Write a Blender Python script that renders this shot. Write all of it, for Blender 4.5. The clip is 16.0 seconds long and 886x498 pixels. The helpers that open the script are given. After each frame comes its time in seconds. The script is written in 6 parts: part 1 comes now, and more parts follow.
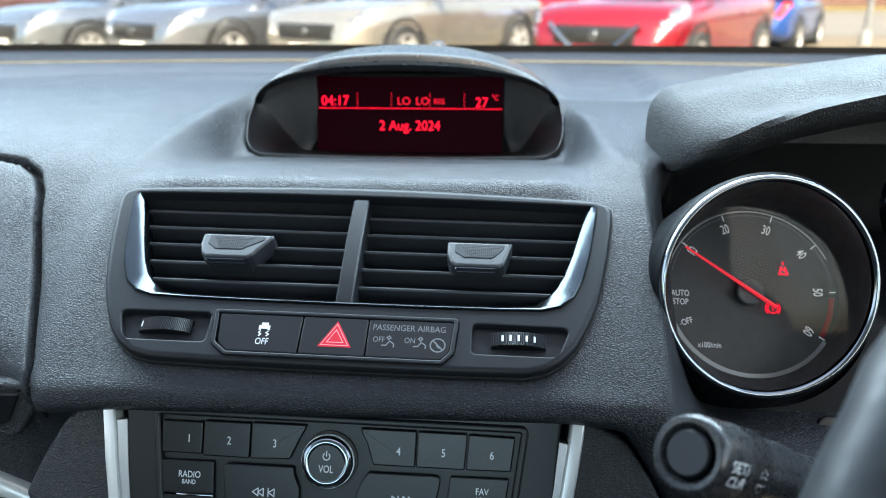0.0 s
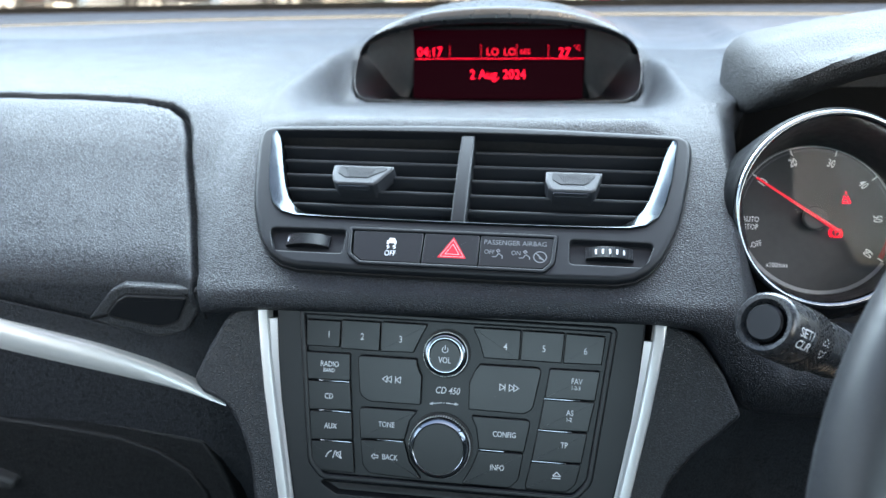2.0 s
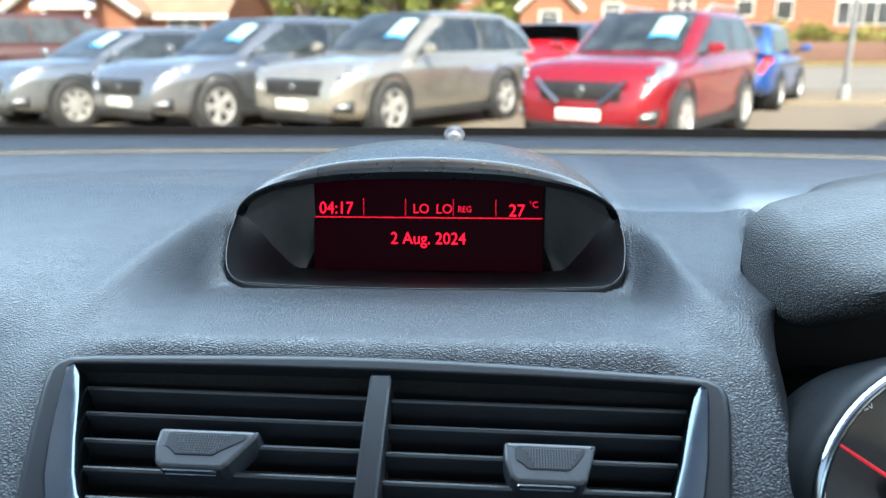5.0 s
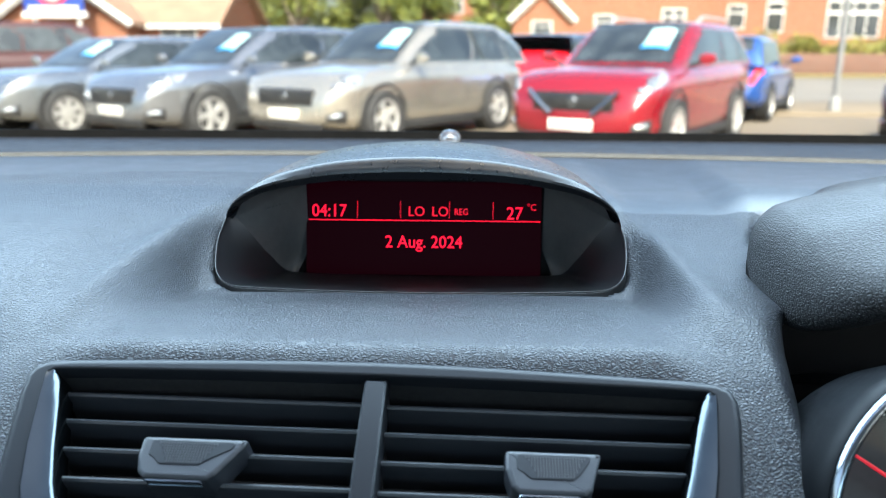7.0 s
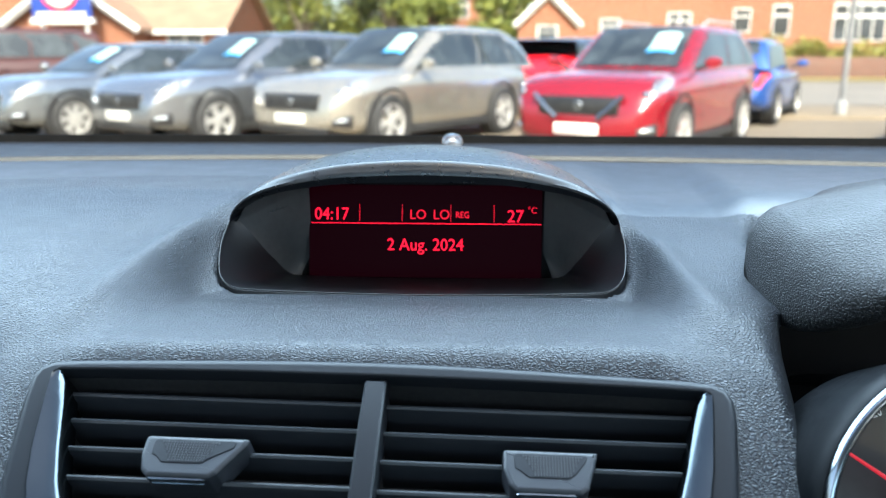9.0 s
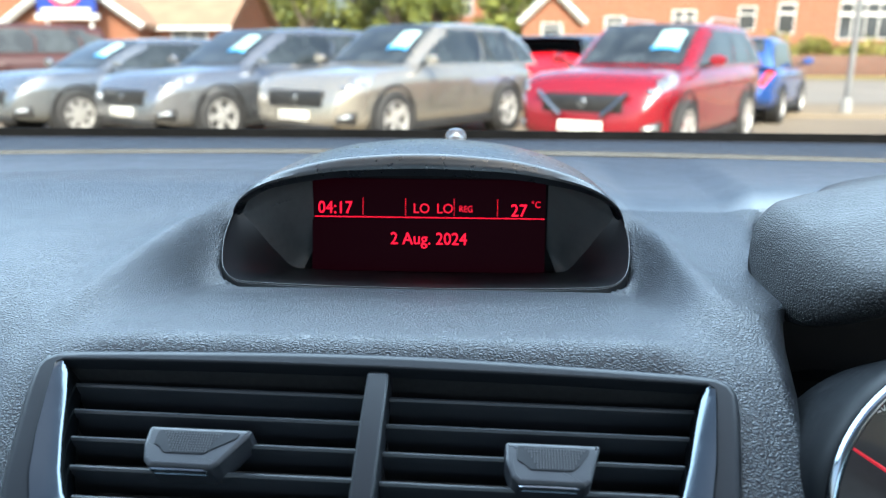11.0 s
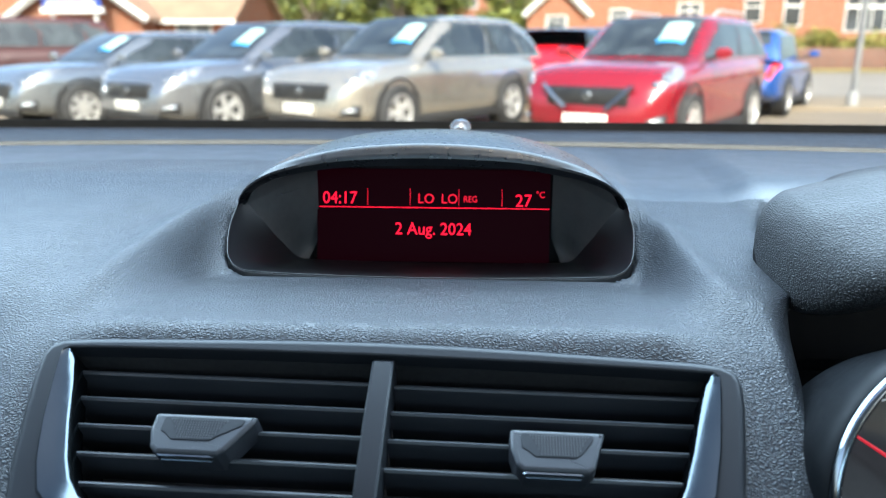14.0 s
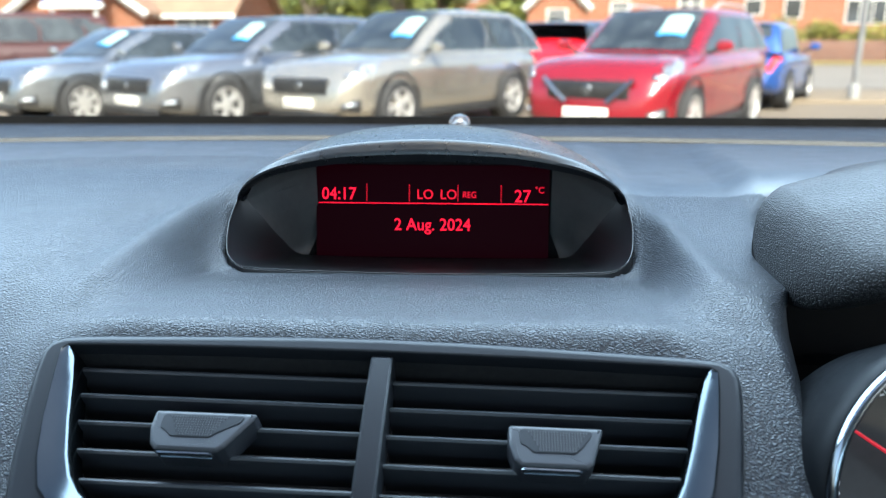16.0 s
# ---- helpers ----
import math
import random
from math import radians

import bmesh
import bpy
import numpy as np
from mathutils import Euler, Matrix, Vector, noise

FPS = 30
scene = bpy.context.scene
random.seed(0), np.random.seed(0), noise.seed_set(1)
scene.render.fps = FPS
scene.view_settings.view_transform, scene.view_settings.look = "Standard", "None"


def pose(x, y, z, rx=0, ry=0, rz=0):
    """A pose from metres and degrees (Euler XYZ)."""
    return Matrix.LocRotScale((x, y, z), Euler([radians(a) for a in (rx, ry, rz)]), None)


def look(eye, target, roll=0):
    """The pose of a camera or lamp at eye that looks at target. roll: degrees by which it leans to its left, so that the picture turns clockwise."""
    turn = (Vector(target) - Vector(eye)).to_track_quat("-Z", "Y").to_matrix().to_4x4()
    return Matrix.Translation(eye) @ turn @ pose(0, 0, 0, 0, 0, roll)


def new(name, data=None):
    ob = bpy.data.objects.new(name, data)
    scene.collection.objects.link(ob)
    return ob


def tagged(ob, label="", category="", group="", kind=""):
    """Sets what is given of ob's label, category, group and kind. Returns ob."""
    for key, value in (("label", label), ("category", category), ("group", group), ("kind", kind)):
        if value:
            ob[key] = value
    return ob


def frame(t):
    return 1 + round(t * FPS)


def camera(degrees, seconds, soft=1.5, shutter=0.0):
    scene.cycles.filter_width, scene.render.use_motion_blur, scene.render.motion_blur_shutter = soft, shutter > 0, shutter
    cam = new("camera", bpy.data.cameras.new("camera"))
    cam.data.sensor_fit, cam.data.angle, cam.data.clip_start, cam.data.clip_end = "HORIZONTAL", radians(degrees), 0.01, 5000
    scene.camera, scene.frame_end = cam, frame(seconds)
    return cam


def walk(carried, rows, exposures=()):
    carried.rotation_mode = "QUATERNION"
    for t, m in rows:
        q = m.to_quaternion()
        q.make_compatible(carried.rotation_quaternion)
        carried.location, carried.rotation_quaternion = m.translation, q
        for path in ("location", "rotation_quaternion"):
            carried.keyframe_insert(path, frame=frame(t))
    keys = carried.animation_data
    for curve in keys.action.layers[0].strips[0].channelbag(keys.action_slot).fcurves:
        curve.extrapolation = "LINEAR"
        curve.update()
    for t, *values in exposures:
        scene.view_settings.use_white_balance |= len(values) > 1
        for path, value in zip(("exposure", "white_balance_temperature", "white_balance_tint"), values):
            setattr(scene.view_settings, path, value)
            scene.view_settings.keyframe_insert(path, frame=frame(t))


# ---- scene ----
cam = camera(60.6, 16.0, soft=1.0)
cam.data.dof.use_dof = True
cam.data.dof.focus_distance = 0.36
cam.data.dof.aperture_fstop = 9.5
PATH = [
    (0, (0.067, 0.047, 1.241), (-0.051, 1.929, 0.575), -0.1),
    (0.5, (0.044, 0.013, 1.248), (-0.154, 1.875, 0.544), -0.8),
    (1, (0.039, -0.019, 1.236), (-0.212, 1.809, 0.465), -1.4),
    (1.5, (0.039, -0.039, 1.239), (-0.224, 1.776, 0.443), -1.6),
    (2, (0.042, -0.023, 1.243), (-0.205, 1.812, 0.486), -1.3),
    (2.5, (0.036, 0.047, 1.255), (-0.178, 1.92, 0.587), -0.8),
    (2.8, (0.03, 0.102, 1.261), (-0.157, 1.994, 0.639), -0.2),
    (3, (0.028, 0.122, 1.261), (-0.152, 2.022, 0.663), -0.4),
    (3.5, (0.03, 0.153, 1.265), (-0.119, 2.068, 0.706), -0.3),
    (4, (0.03, 0.159, 1.262), (-0.092, 2.079, 0.716), -0.3),
    (4.5, (0.034, 0.165, 1.26), (-0.066, 2.087, 0.716), -0.2),
    (7, (0.031, 0.182, 1.251), (-0.033, 2.114, 0.737), 0.2),
    (7.5, (0.033, 0.181, 1.252), (-0.033, 2.113, 0.738), 0.2),
    (8, (0.034, 0.18, 1.252), (-0.036, 2.112, 0.74), 0.1),
    (8.5, (0.035, 0.179, 1.252), (-0.041, 2.112, 0.746), -0.0),
    (9, (0.034, 0.178, 1.251), (-0.046, 2.113, 0.748), 0.0),
    (11.5, (0.034, 0.178, 1.249), (-0.056, 2.109, 0.736), 0.2),
    (12, (0.034, 0.178, 1.249), (-0.058, 2.108, 0.734), 0.2),
    (12.5, (0.034, 0.177, 1.248), (-0.061, 2.107, 0.733), 0.2),
    (13, (0.034, 0.177, 1.248), (-0.064, 2.106, 0.729), 0.1),
    (13.5, (0.034, 0.177, 1.248), (-0.065, 2.105, 0.726), 0.1),
    (14, (0.034, 0.177, 1.247), (-0.066, 2.104, 0.721), 0.1),
    (14.5, (0.035, 0.177, 1.248), (-0.066, 2.103, 0.716), -0.0),
    (15, (0.035, 0.178, 1.248), (-0.066, 2.102, 0.712), 0.0),
    (15.5, (0.035, 0.178, 1.248), (-0.067, 2.101, 0.709), -0.1),
    (16, (0.035, 0.177, 1.248), (-0.067, 2.1, 0.707), -0.1),
]
walk(cam, [(t, look(eye, target, roll)) for t, eye, target, roll in PATH], [(0, 2.42, 6950, 5), (1.1, 2.52, 7050, 9), (1.6, 2.76, 7050, 10), (2.0, 2.88, 7050, 9), (2.5, 3.0, 6950, 5), (3.0, 2.8, 6950, 5), (3.5, 2.36, 6600, 4), (4.5, 2.22, 6350, 4), (8, 2.27, 6350, 4), (12, 2.19, 6200, 4), (16, 2.17, 6200, 4)])

# ---- light ----
SUN_AZ, SUN_EL = radians(170), radians(44)          # compass bearing of the sun, y is north
world = bpy.data.worlds.new("sky")
scene.world = world
world.use_nodes = True
wn = world.node_tree.nodes
sky = wn.new("ShaderNodeTexSky")
sky.sky_type = "NISHITA"
sky.sun_disc = False
sky.sun_elevation, sky.sun_rotation = SUN_EL, SUN_AZ
sky.air_density, sky.dust_density = 1.0, 4.0
world.node_tree.links.new(sky.outputs[0], wn["Background"].inputs[0])
wn["Background"].inputs[1].default_value = 0.11
sun_data = bpy.data.lights.new("sun", "SUN")
sun_data.energy, sun_data.angle, sun_data.color = 2.35, radians(0.53), (1.0, 0.93, 0.82)
sun = new("sun", sun_data)
sd = Vector((math.sin(SUN_AZ) * math.cos(SUN_EL), math.cos(SUN_AZ) * math.cos(SUN_EL), math.sin(SUN_EL)))
sun.matrix_world = look(sd * 50, (0, 0, 0))


def window_light(name, at, towards, width, height, watts, colour=(0.62, 0.81, 1.0)):
    """An added area lamp that stands in for sky light from a window's side."""
    d = bpy.data.lights.new(name, "AREA")
    d.shape, d.size, d.size_y, d.energy, d.color = "RECTANGLE", width, height, watts, colour
    new(name, d).matrix_world = look(at, towards)


# added on the glass, stronger than the sky, to lift the dashboard
window_light("windscreen_sky", (-0.03, 0.612, 1.345), (-0.03, 0.48, 1.131), 1.24, 0.21, 2.95)
# fill added mid-cabin for surfaces that face back; no rear window is built
window_light("rear_fill", (0.0, -1.2, 1.42), (0.0, 0.4, 1.15), 1.10, 0.32, 1.6, (0.56, 0.80, 1.0))
window_light("left_window_sky", (-0.765, 0.25, 1.36), (0.0, 0.25, 1.25), 1.30, 0.42, 0.35)
window_light("right_window_sky", (0.745, 0.25, 1.36), (0.0, 0.25, 1.25), 1.30, 0.42, 0.90)


# ---- materials ----
def material(name, colour, rough=0.5, metal=0.0, spec=0.5, coat=0.0, emit=None, power=0.0):
    m = bpy.data.materials.new(name)
    m.use_nodes = True
    p = m.node_tree.nodes["Principled BSDF"]
    p.inputs["Base Color"].default_value = (*colour, 1)
    p.inputs["Roughness"].default_value = rough
    p.inputs["Metallic"].default_value = metal
    p.inputs["Specular IOR Level"].default_value = spec
    p.inputs["Coat Weight"].default_value = coat
    if emit:
        p.inputs["Emission Color"].default_value = (*emit, 1)
        p.inputs["Emission Strength"].default_value = power
    return m


def nodes_of(m):
    t = m.node_tree
    return t.nodes, t.links, t.nodes["Principled BSDF"]


def coords(n, l, scale=(1, 1, 1)):
    c = n.new("ShaderNodeTexCoord")
    mp = n.new("ShaderNodeMapping")
    mp.inputs["Scale"].default_value = scale
    l.new(c.outputs["Object"], mp.inputs[0])
    return mp.outputs[0]


def noise_tex(n, l, vec, scale, detail=4, rough=0.55):
    t = n.new("ShaderNodeTexNoise")
    t.inputs["Scale"].default_value, t.inputs["Detail"].default_value, t.inputs["Roughness"].default_value = scale, detail, rough
    l.new(vec, t.inputs["Vector"])
    return t.outputs["Fac"]


def spread(n, l, fac, lo, hi, a=0.3, b=0.7):
    r = n.new("ShaderNodeMapRange")
    r.inputs["From Min"].default_value, r.inputs["From Max"].default_value = a, b
    r.inputs["To Min"].default_value, r.inputs["To Max"].default_value = lo, hi
    l.new(fac, r.inputs["Value"])
    return r.outputs[0]


def two_tone(n, l, fac, c1, c2, a=0.35, b=0.65):
    r = n.new("ShaderNodeValToRGB")
    r.color_ramp.elements[0].position, r.color_ramp.elements[1].position = a, b
    r.color_ramp.elements[0].color, r.color_ramp.elements[1].color = (*c1, 1), (*c2, 1)
    l.new(fac, r.inputs[0])
    return r.outputs[0]


def bump(n, l, p, height, strength, distance):
    b = n.new("ShaderNodeBump")
    b.inputs["Strength"].default_value, b.inputs["Distance"].default_value = strength, distance
    l.new(height, b.inputs["Height"])
    l.new(b.outputs[0], p.inputs["Normal"])
    return b


def plain(name, c1, c2, scale, rough, metal=0.0, spec=0.5, grain=0.0, gscale=2000, rvar=0.08, coat=0.0):
    """Paint, plastic or metal with two scales of variation."""
    m = material(name, c1, rough, metal, spec, coat)
    n, l, p = nodes_of(m)
    v = coords(n, l)
    f = noise_tex(n, l, v, scale)
    l.new(two_tone(n, l, f, c1, c2), p.inputs["Base Color"])
    g = noise_tex(n, l, v, scale * 7, 3)
    l.new(spread(n, l, g, rough - rvar, rough + rvar), p.inputs["Roughness"])
    if grain:
        bump(n, l, p, noise_tex(n, l, v, gscale, 2), grain, 0.0004)
    return m


def leather_grain(name, c1, c2, rough, scale=480, depth=0.00042, strength=1.0, spec=0.5):
    """Moulded soft plastic with a pebbled leather grain: rounded pebbles between fine creases, their shade in the
    colour.
    """
    m = material(name, c1, rough, spec=spec)
    n, l, p = nodes_of(m)
    v = coords(n, l, (0.74, 1.12, 1.12))
    warp = n.new("ShaderNodeTexNoise")
    warp.inputs["Scale"].default_value, warp.inputs["Detail"].default_value = 260, 2
    l.new(v, warp.inputs["Vector"])
    mx = n.new("ShaderNodeMixRGB")
    mx.blend_type = "ADD"
    mx.inputs[0].default_value = 0.0030
    l.new(v, mx.inputs[1])
    l.new(warp.outputs["Color"], mx.inputs[2])
    cells = n.new("ShaderNodeTexVoronoi")
    cells.feature = "DISTANCE_TO_EDGE"
    cells.inputs["Scale"].default_value = scale
    l.new(mx.outputs[0], cells.inputs["Vector"])
    h = n.new("ShaderNodeMapRange")
    h.interpolation_type = "SMOOTHERSTEP"
    h.inputs["From Min"].default_value, h.inputs["From Max"].default_value = 0.0, 0.34
    l.new(cells.outputs["Distance"], h.inputs["Value"])
    wave = noise_tex(n, l, v, scale * 0.55, 2)
    ad = n.new("ShaderNodeMath")
    ad.operation = "MULTIPLY_ADD"
    ad.inputs[1].default_value = 0.3
    l.new(wave, ad.inputs[0])
    l.new(h.outputs[0], ad.inputs[2])
    bump(n, l, p, ad.outputs[0], strength, depth)
    big = noise_tex(n, l, v, 9, 5)
    crease_shade = n.new("ShaderNodeMixRGB")
    crease_shade.blend_type = "MULTIPLY"
    crease_shade.inputs[0].default_value = 1.0
    l.new(two_tone(n, l, big, c1, c2), crease_shade.inputs[1])
    # occlusion that the bump can't cast: base colour falls to 0.22 in the creases
    l.new(two_tone(n, l, h.outputs[0], (0.22, 0.22, 0.22), (1.15, 1.15, 1.15), 0.02, 0.55), crease_shade.inputs[2])
    l.new(crease_shade.outputs[0], p.inputs["Base Color"])
    l.new(spread(n, l, noise_tex(n, l, v, 60, 4), rough - 0.04, rough + 0.05), p.inputs["Roughness"])
    return m


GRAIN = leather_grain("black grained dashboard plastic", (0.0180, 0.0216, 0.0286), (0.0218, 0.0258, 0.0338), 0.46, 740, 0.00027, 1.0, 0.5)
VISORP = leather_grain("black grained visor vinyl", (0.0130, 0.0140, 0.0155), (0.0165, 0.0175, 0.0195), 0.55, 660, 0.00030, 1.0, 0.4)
# lit copy of GRAIN: doubled specular and fainter relief brighten the flat top
TOPPAD = leather_grain("dash plastic copy with raised sheen", (0.0180, 0.0216, 0.0286), (0.0218, 0.0258, 0.0338), 0.46, 900, 0.00005, 1.0, 1.0)
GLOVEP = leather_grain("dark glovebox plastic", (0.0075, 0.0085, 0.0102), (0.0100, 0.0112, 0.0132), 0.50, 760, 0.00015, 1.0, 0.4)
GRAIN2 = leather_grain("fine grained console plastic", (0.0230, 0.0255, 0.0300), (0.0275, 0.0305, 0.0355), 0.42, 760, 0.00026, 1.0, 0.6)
SATIN = plain("satin black vent surround", (0.0084, 0.0097, 0.0122), (0.0102, 0.0116, 0.0143), 8, 0.44, spec=0.26, rvar=0.02, grain=0.06, gscale=5000)
RADIO = plain("matt black radio plastic", (0.0056, 0.0066, 0.0083), (0.0070, 0.0081, 0.0100), 5, 0.38, spec=0.36, rvar=0.015)
KEY = plain("soft black key", (0.0030, 0.0036, 0.0047), (0.0038, 0.0045, 0.0058), 6, 0.30, spec=0.36, rvar=0.015)
SLAT = plain("black vent slat plastic", (0.0165, 0.0186, 0.0226), (0.0210, 0.0232, 0.0276), 20, 0.40, spec=0.5, rvar=0.03, grain=0.05)
SILVERDOT = plain("lighter grey grip dots", (0.055, 0.058, 0.062), (0.070, 0.073, 0.078), 20, 0.45)
VOID = plain("dark duct plastic", (0.004, 0.004, 0.005), (0.007, 0.007, 0.008), 50, 0.7)
HOODP = plain("smooth dark display hood plastic", (0.0075, 0.0083, 0.0102), (0.0098, 0.0107, 0.0128), 30, 0.32, spec=0.45, grain=0.08, gscale=4000)
FRAMEP = plain("smooth dark grey display frame", (0.0045, 0.0050, 0.0062), (0.0060, 0.0066, 0.0080), 12, 0.40, spec=0.4, rvar=0.03)
INNER = plain("dull grey inner housing plastic", (0.024, 0.0255, 0.027), (0.030, 0.0315, 0.033), 30, 0.6)
CHROME = plain("bright chrome plating", (0.215, 0.245, 0.275), (0.26, 0.29, 0.32), 20, 0.13, 1.0, rvar=0.02)
# reflected sky blue is in the base, darkened against the lamp's white reflection
VENTCHROME = plain("darkened chrome with sky blue in its colour", (0.070, 0.083, 0.092), (0.086, 0.100, 0.110), 20, 0.20, 1.0, rvar=0.02)
SILVER = plain("satin silver trim", (0.62, 0.63, 0.62), (0.70, 0.71, 0.70), 12, 0.32, 0.40, rvar=0.02)
RUBBER = plain("black rubber", (0.0100, 0.0100, 0.0110), (0.0170, 0.0170, 0.0170), 60, 0.6, grain=0.1)
STALKP = plain("smooth black stalk plastic", (0.021, 0.0225, 0.0255), (0.026, 0.0275, 0.031), 60, 0.28)
WHEELP = plain("worn black wheel leather", (0.0270, 0.0290, 0.0330), (0.0350, 0.0370, 0.0410), 40, 0.42, grain=0.15, gscale=900)
PRINT = material("white printed legend", (0.60, 0.62, 0.65), 0.7, spec=0.2)
DIM = material("grey printed legend", (0.12, 0.125, 0.135), 0.6)
HAZARD = material("red hazard triangle print", (0.55, 0.012, 0.03), 0.6, spec=0.2)
REDLIT = material("red lit display segments", (0.2, 0.0, 0.01), 0.6, emit=(1.0, 0.0, 0.028), power=0.45)
REDDIM = material("thin red lit display segments", (0.2, 0.0, 0.01), 0.6, emit=(1.0, 0.0, 0.028), power=0.28)
SCREEN = material("unlit display glass", (0.0012, 0.0003, 0.0005), 0.3, spec=0.01, emit=(0.06, 0.0, 0.012), power=0.026)
LITPRINT = material("backlit white dial print", (0.6, 0.62, 0.65), 0.6, emit=(0.85, 0.93, 1.0), power=0.045)
# near-black colour standing in for the deep shade below the visor
SHADE = plain("near-black plastic for painted shade", (0.0024, 0.0026, 0.0030), (0.0040, 0.0043, 0.0050), 30, 0.6, spec=0.06)
COWLP = plain("smooth dark grey cowl plastic", (0.0030, 0.0036, 0.0046), (0.0042, 0.0049, 0.0060), 30, 0.45, spec=0.12)
DIALFACE = plain("charcoal dial face", (0.034, 0.0355, 0.038), (0.040, 0.0415, 0.044), 30, 0.55)
NEEDLE = material("red needle", (0.55, 0.02, 0.04), 0.4, emit=(1.0, 0.03, 0.06), power=0.12)
LED = material("red key lamp", (0.3, 0.01, 0.01), 0.4, emit=(1.0, 0.008, 0.01), power=0.35)


def clear_glass(name, tint=(1, 1, 1), facing=0.04):
    m = bpy.data.materials.new(name)
    m.use_nodes = True
    n, l = m.node_tree.nodes, m.node_tree.links
    n.remove(n["Principled BSDF"])
    tr, gl, mix = n.new("ShaderNodeBsdfTransparent"), n.new("ShaderNodeBsdfGlossy"), n.new("ShaderNodeMixShader")
    tr.inputs[0].default_value = (*tint, 1)
    gl.inputs["Roughness"].default_value = 0.03
    mix.inputs[0].default_value = facing
    l.new(tr.outputs[0], mix.inputs[1]), l.new(gl.outputs[0], mix.inputs[2])
    l.new(mix.outputs[0], n["Material Output"].inputs[0])
    return m


GLASS = clear_glass("clear lens", (0.96, 0.96, 0.96))
DIALGLASS = clear_glass("coated dial lens", (0.97, 0.97, 0.97), 0.012)
SCREENGLASS = clear_glass("windscreen glass", (0.97, 0.985, 0.98), 0.03)


# ---- mesh helpers ----
def mesh_from(name, bm, mat, sharp=35):
    bmesh.ops.recalc_face_normals(bm, faces=bm.faces[:])
    me = bpy.data.meshes.new(name)
    bm.to_mesh(me)
    bm.free()
    me.materials.append(mat)
    me.shade_smooth()
    me.set_sharp_from_angle(angle=radians(sharp))
    return me


def part(name, bm, mat, parent=None, label="", m=None, sharp=35):
    ob = new(name, mesh_from(name, bm, mat, sharp))
    if parent:
        ob.parent = parent
    if m is not None:
        ob.matrix_basis = m
    if label:
        ob["label"] = label
    return ob


def thing(name, label, category, m=None, group="", kind=""):
    ob = new(name)
    ob.empty_display_size = 0.02
    if m is not None:
        ob.matrix_basis = m
    return tagged(ob, label, category, group, kind)


def mm(points):
    return [(x * 0.001, y * 0.001) for x, y in points]


def rounded(poly, r, n=5):
    """A polygon with its corners rounded; r is one radius or one for each corner."""
    out, k = [], len(poly)
    for i in range(k):
        p, a, b = Vector(poly[i]), Vector(poly[i - 1]), Vector(poly[(i + 1) % k])
        rad = r[i] if isinstance(r, (list, tuple)) else r
        da, db = (a - p), (b - p)
        la, lb = da.length, db.length
        da, db = da / la, db / lb
        ang = math.acos(max(-1, min(1, da.dot(db))))
        if rad <= 0 or ang > 3.05:
            out.append(tuple(p))
            continue
        d = min(rad / math.tan(ang / 2), la * 0.48, lb * 0.48)
        p0, p1 = p + da * d, p + db * d
        for j in range(n + 1):
            t = j / n
            q = p0 * (1 - t) ** 2 + p * 2 * t * (1 - t) + p1 * t * t
            out.append(tuple(q))
    return out


def smooth_closed(poly, n=6):
    """A closed Catmull-Rom curve through the points."""
    k, out = len(poly), []
    for i in range(k):
        a, b, c, d = (Vector(poly[(i + j) % k]) for j in (-1, 0, 1, 2))
        for j in range(n):
            t = j / n
            out.append(tuple(0.5 * ((2 * b) + (c - a) * t + (2 * a - 5 * b + 4 * c - d) * t * t + (3 * b - a - 3 * c + d) * t ** 3)))
    return out


def inward(poly, d):
    """The polygon moved inward by d (outward where d is negative)."""
    k = len(poly)
    area = sum(poly[i - 1][0] * poly[i][1] - poly[i][0] * poly[i - 1][1] for i in range(k))
    s, out = (1 if area > 0 else -1), []
    for i in range(k):
        a, b = Vector(poly[i - 1]), Vector(poly[(i + 1) % k])
        t = (b - a)
        if t.length < 1e-9:
            out.append(poly[i])
            continue
        t.normalize()
        out.append((poly[i][0] - t.y * d * s, poly[i][1] + t.x * d * s))
    return out


def plate(outer, z0, z1, chamfer=0.0, holes=(), bm=None, lip=0.0):
    """A plate between two heights, its upper outer edge rounded, with holes through it."""
    bm = bm or bmesh.new()
    rims = []
    for k, loop in enumerate((outer, *holes)):
        c = chamfer if k == 0 else lip
        levels = [(loop, z0)]
        if c:
            for a in (0, 30, 60, 90):
                d = c * (1 - math.cos(radians(a)))
                levels.append((inward(loop, d if k == 0 else -d), z1 - c + c * math.sin(radians(a))))
            d = c * 1.12 + 0.0001
            levels.append((inward(loop, d if k == 0 else -d), z1))
        else:
            levels.append((loop, z1))
        prev = None
        for pts, z in levels:
            row = [bm.verts.new((x, y, z)) for x, y in pts]
            if prev:
                for i in range(len(row)):
                    bm.faces.new((prev[i - 1], prev[i], row[i], row[i - 1]))
            prev = row
        rims.append(prev)
    if holes:
        edges = [e for row in rims for i in range(len(row)) for e in [bm.edges.get((row[i - 1], row[i]))]]
        bmesh.ops.triangle_fill(bm, use_beauty=True, use_dissolve=False, edges=edges)
    else:
        bm.faces.new(rims[0])
    return bm


def loft(rows, closed=True, caps=False, bm=None):
    bm = bm or bmesh.new()
    vr = [[bm.verts.new(p) for p in row] for row in rows]
    k = len(rows[0])
    for a, b in zip(vr, vr[1:]):
        for i in range(0 if closed else 1, k):
            bm.faces.new((a[i - 1], a[i], b[i], b[i - 1]))
    if caps:
        bm.faces.new(vr[0])
        bm.faces.new(vr[-1])
    return bm


